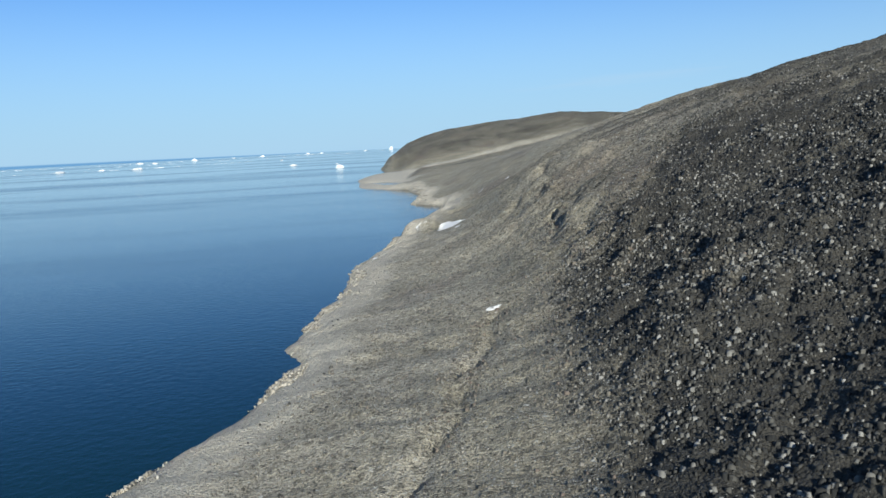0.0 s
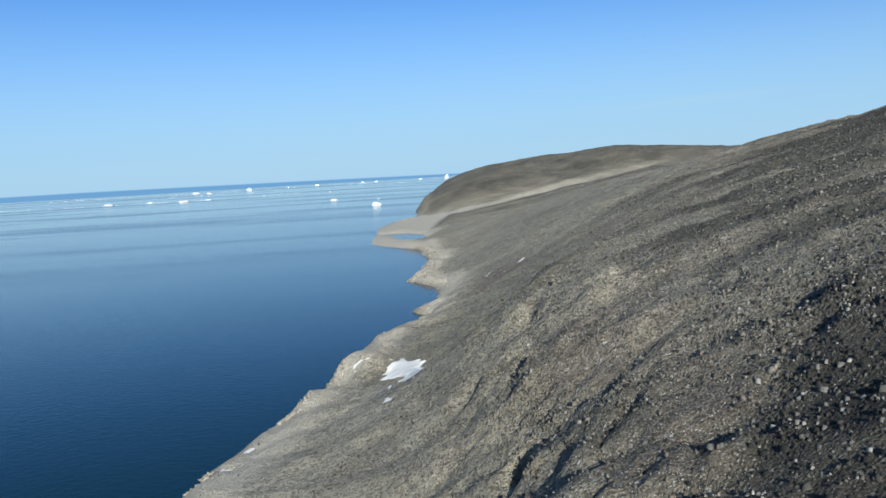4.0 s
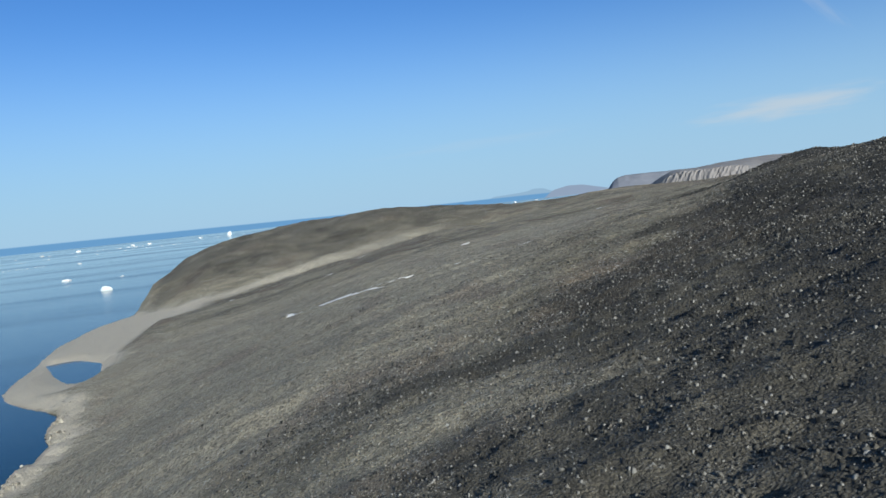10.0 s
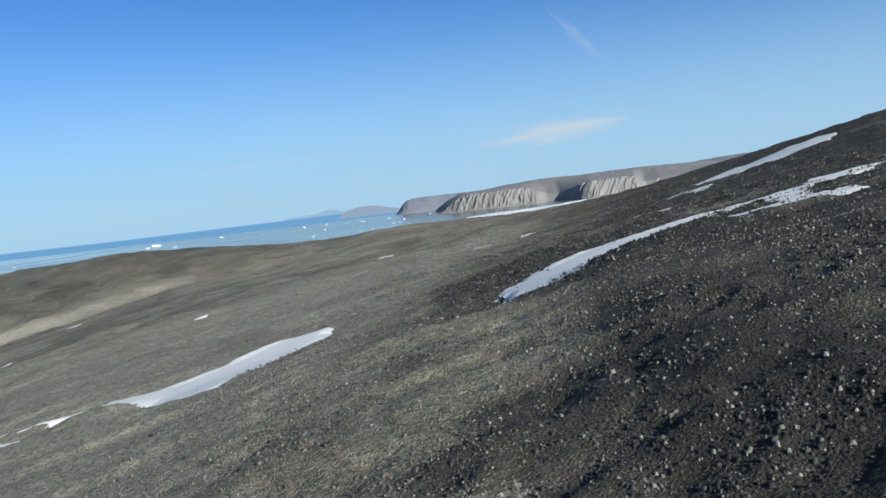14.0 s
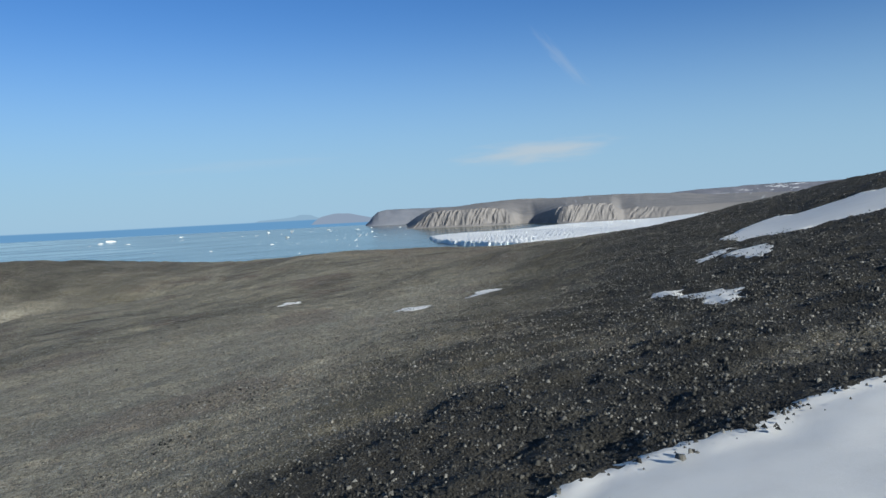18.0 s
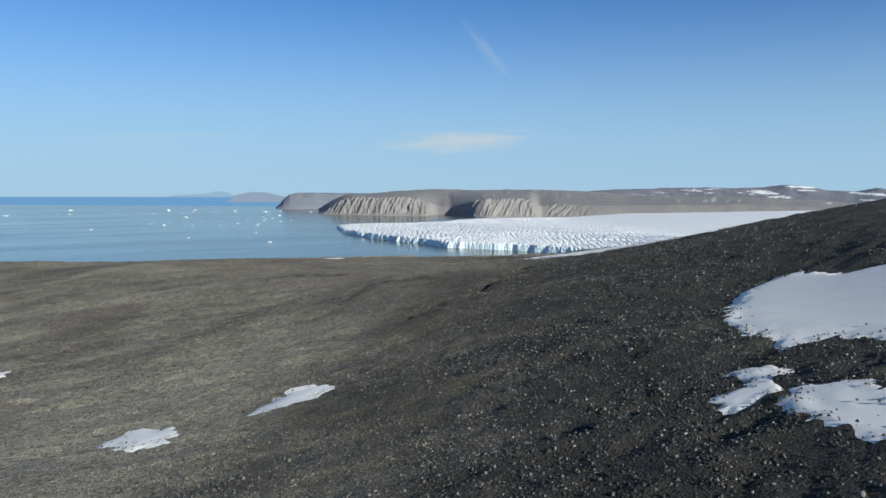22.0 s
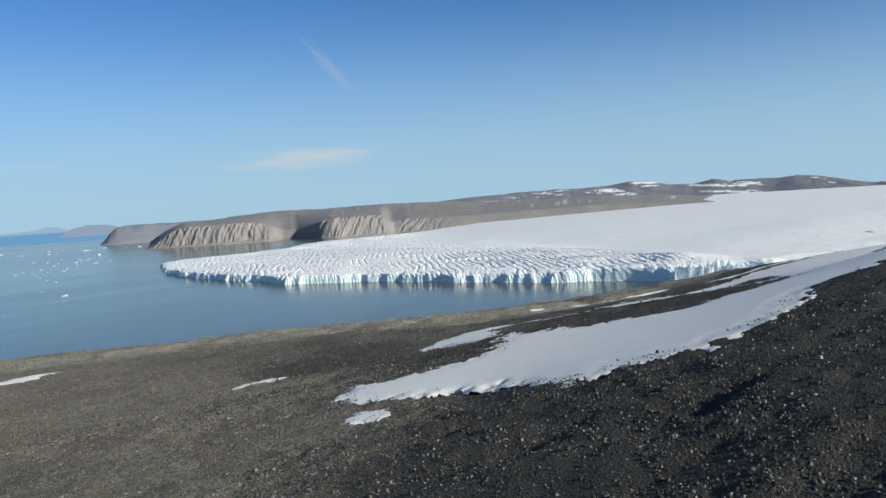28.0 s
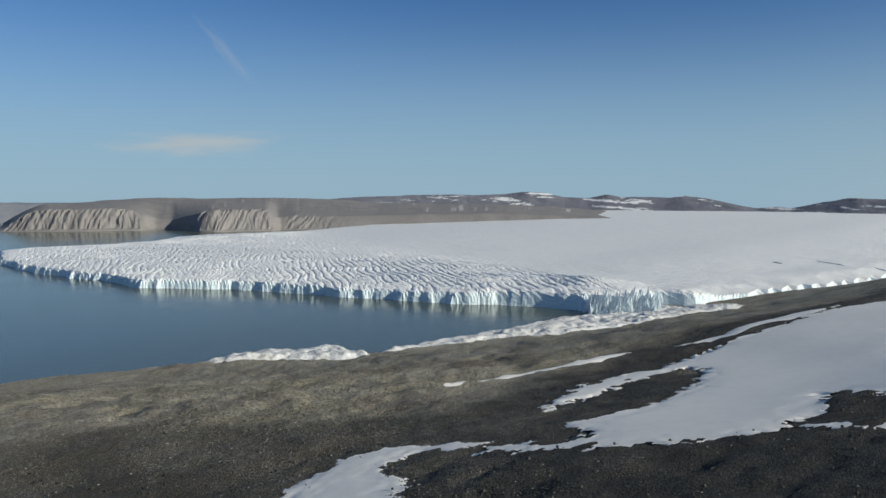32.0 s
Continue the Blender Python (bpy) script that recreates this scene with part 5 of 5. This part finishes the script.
def stones(name, count, u_run, v_run, median, label, seed, spread=0.45, fields=0.75, beach=None, around=None, pale=False, fine=False):
    """Angular blocks strewn over a stretch of the slope, thickest in the block fields."""
    r = np.random.RandomState(seed)
    tries = count * (40 if beach or around else 4)
    u = r.uniform(*u_run, tries)
    v = r.uniform(*v_run, tries)
    p, q = spine_at(u)
    x, y = p[:, 0] + v * q[:, 1], p[:, 1] - v * q[:, 0]
    s = shore(x, y)
    if beach:
        on = (s > beach[0]) & (s < beach[1])
        x, y, s = x[on], y[on], s[on]
    if around:
        on = np.minimum.reduce([near_line(x, y, line) for line in around]) < 3.5
        x, y, s = x[on], y[on], s[on]
    f = np.maximum(blocky(x, y), 0.6 * smooth(0.06, 0.34, fbm(0.25 * x + 0.97 * y, 0.6 * (0.97 * x - 0.25 * y), 13, 5, 0.72)) * smooth(120, 200, y) * smooth(1000, 850, y))
    clump = smooth(-0.3, 0.5, fbm(x, y, 11, 3))
    deep = snow_depth(x, y)
    take = (r.rand(len(x)) < (1 - fields + fields * f) * np.where(beach is not None, clump ** 3, 0.35 + 0.65 * clump)) & (s > (1.0 if beach is None else -9)) & (deep < 8.0 * r.rand(len(x)) ** 3 - 0.5) & ~((x < -25) & (y > 735))
    x, y, f, deep = x[take][:count], y[take][:count], f[take][:count], deep[take][:count]
    n = len(x)
    size = median * np.exp(spread * r.randn(n)) * (0.85 + 0.35 * f)
    size = np.minimum(size, 2.6 * median)
    z = height(x, y) + 0.15 * size + 0.35 * smooth(-0.8, 1.5, deep)
    turn = r.rand(n, 1) * 6.283 + np.array([0, 2.1, 4.2]) + 0.7 * (r.rand(n, 3) - 0.5)
    wide, tall = size[:, None] * (0.45 + 0.35 * r.rand(n, 3)), size[:, None] * (0.2 + 0.32 * r.rand(n, 3))
    long = 0.75 + 0.6 * r.rand(n, 1)
    aim = r.rand(n, 1) * 6.283
    ca, sa = np.cos(aim), np.sin(aim)
    rings = []
    for grow, lift in ((1.0, -0.35 * size[:, None] + 0 * tall), (0.5 + 0.35 * r.rand(n, 3), tall)):
        px, py = wide * grow * np.cos(turn) * long, wide * grow * np.sin(turn)
        rings.append(np.stack([px * ca - py * sa + x[:, None], px * sa + py * ca + y[:, None], lift + z[:, None]], -1))
    if fine:
        rings[1] = rings[1].mean(1, keepdims=True)
    co = np.concatenate(rings, 1)
    corners = [0, 1, 3, 1, 2, 3, 2, 0, 3] if fine else [0, 1, 4, 3, 1, 2, 5, 4, 2, 0, 3, 5, 3, 4, 5]
    heads = [0, 3, 6] if fine else [0, 4, 8, 12]
    loops = np.array(corners, np.int32)[None] + co.shape[1] * np.arange(n)[:, None]
    starts = np.array(heads, np.int32)[None] + len(corners) * np.arange(n)[:, None]
    me = bpy.data.meshes.new(name)
    me.vertices.add(co.shape[1] * n)
    me.vertices.foreach_set("co", co.astype(np.float32).ravel())
    me.loops.add(loops.size)
    me.loops.foreach_set("vertex_index", loops.astype(np.int32).ravel())
    me.polygons.add(len(heads) * n)
    me.polygons.foreach_set("loop_start", starts.astype(np.int32).ravel())
    me.update(calc_edges=True)
    me.materials.append(RUBBLE if fine else PALE_STONE if beach or pale else STONE)
    me.materials.append(DARK_STONE)
    me.polygons.foreach_set("material_index", np.repeat((f > (0.42 if fine else 0.22) + 0.5 * r.rand(n)).astype(np.int32) * (0 if beach or around else 1), len(heads)))
    tagged(new(name, me), label, "stones", kind="stuff")


stones("stones", 34000, (40, 250), (-60, 95), 0.28, "dense scree of angular grey-brown stones above the beach", 1, fields=0.7)
stones("stones", 42000, (220, 500), (-75, 110), 0.23, "loose angular stones strewn over the long slope", 2, fields=0.3)
stones("stones", 42000, (470, 780), (-70, 125), 0.23, "loose angular stones strewn over the upper slope", 3, fields=0.35)
stones("stones", 38000, (750, 1180), (-90, 120), 0.20, "loose angular stones strewn over dark hillside and tundra", 4, fields=0.4)
for k, run in enumerate(((60, 330), (330, 600), (600, 880), (880, 1240))):
    stones("stones", 62000, run, (-55, 85), 0.225, "fine angular rubble covering the stony ground", 20 + k, fields=0.35, fine=True)
stones("stones", 20000, (60, 1250), (-200, 300), 0.28, "larger blocks strewn over the hillside", 5, fields=0.85)
stones("stones", 32000, (40, 200), (-25, 85), 0.34, "coarse dark block field at the slope's foot", 6, spread=0.4, fields=0.98)
stones("stones", 24000, (1120, 1480), (-220, 60), 0.24, "gravel and small stones on the moraine above the fjord", 7, fields=0.2)
stones("stones", 13000, (40, 480), (-150, -20), 0.32, "pale cobbles and rocks along the water's edge", 8, spread=0.55, fields=0.0, beach=(-0.8, 5.0))
stones("stones", 5000, (470, 760), (-330, -60), 0.6, "pale and brown rocks along the ragged shore", 9, spread=0.5, fields=0.0, beach=(-0.8, 8.0))
stones("stones", 2600, (90, 360), (-40, 40), 0.30, "broken rock ledges along a small ravine", 10, spread=0.5, fields=0.0, around=[RAVINE, LEDGE] + [[(px, py), (px + 4, py + 3)] for px, py, _, _ in PITS])


def boulder(seed):
    rnd = random.Random(seed)
    bm = bmesh.new()
    bmesh.ops.create_icosphere(bm, subdivisions=2, radius=0.5)
    tilt = [Vector((rnd.uniform(-1, 1), rnd.uniform(-1, 1), rnd.uniform(-0.3, 1))).normalized() for _ in range(8)]
    for v in bm.verts:
        for d in tilt:
            over = v.co.dot(d) - 0.31
            if over > 0:
                v.co -= d * over
        v.co.z *= 0.72
    me = bpy.data.meshes.new("boulder")
    bm.to_mesh(me)
    bm.free()
    me.materials.append(STONE if seed % 2 else DARK_STONE)
    return me


BOULDERS = [boulder(300 + k) for k in range(8)]
r = np.random.RandomState(77)
u, v = r.uniform(70, 1150, 1500), r.uniform(-60, 90, 1500)
p, q = spine_at(u)
bx, by = p[:, 0] + v * q[:, 1], p[:, 1] - v * q[:, 0]
good = (shore(bx, by) > 12) & (snow_depth(bx, by) < -0.8) & (r.rand(1500) < 0.25 + 0.75 * blocky(bx, by))
for k, (x, y) in enumerate(list(zip(bx[good], by[good]))[:260]):
    s = 0.42 * math.exp(0.32 * r.randn())
    ob = new("boulder", BOULDERS[k % 8])
    ob.matrix_world = pose(x, y, float(height(x, y)) + 0.12 * s, 0, r.uniform(-15, 15), r.uniform(0, 360)) @ Matrix.Diagonal((s * r.uniform(0.9, 1.5), s, s, 1))
    tagged(ob, "weathered angular boulder half sunk in stony ground", "boulder", "boulders on the slope")
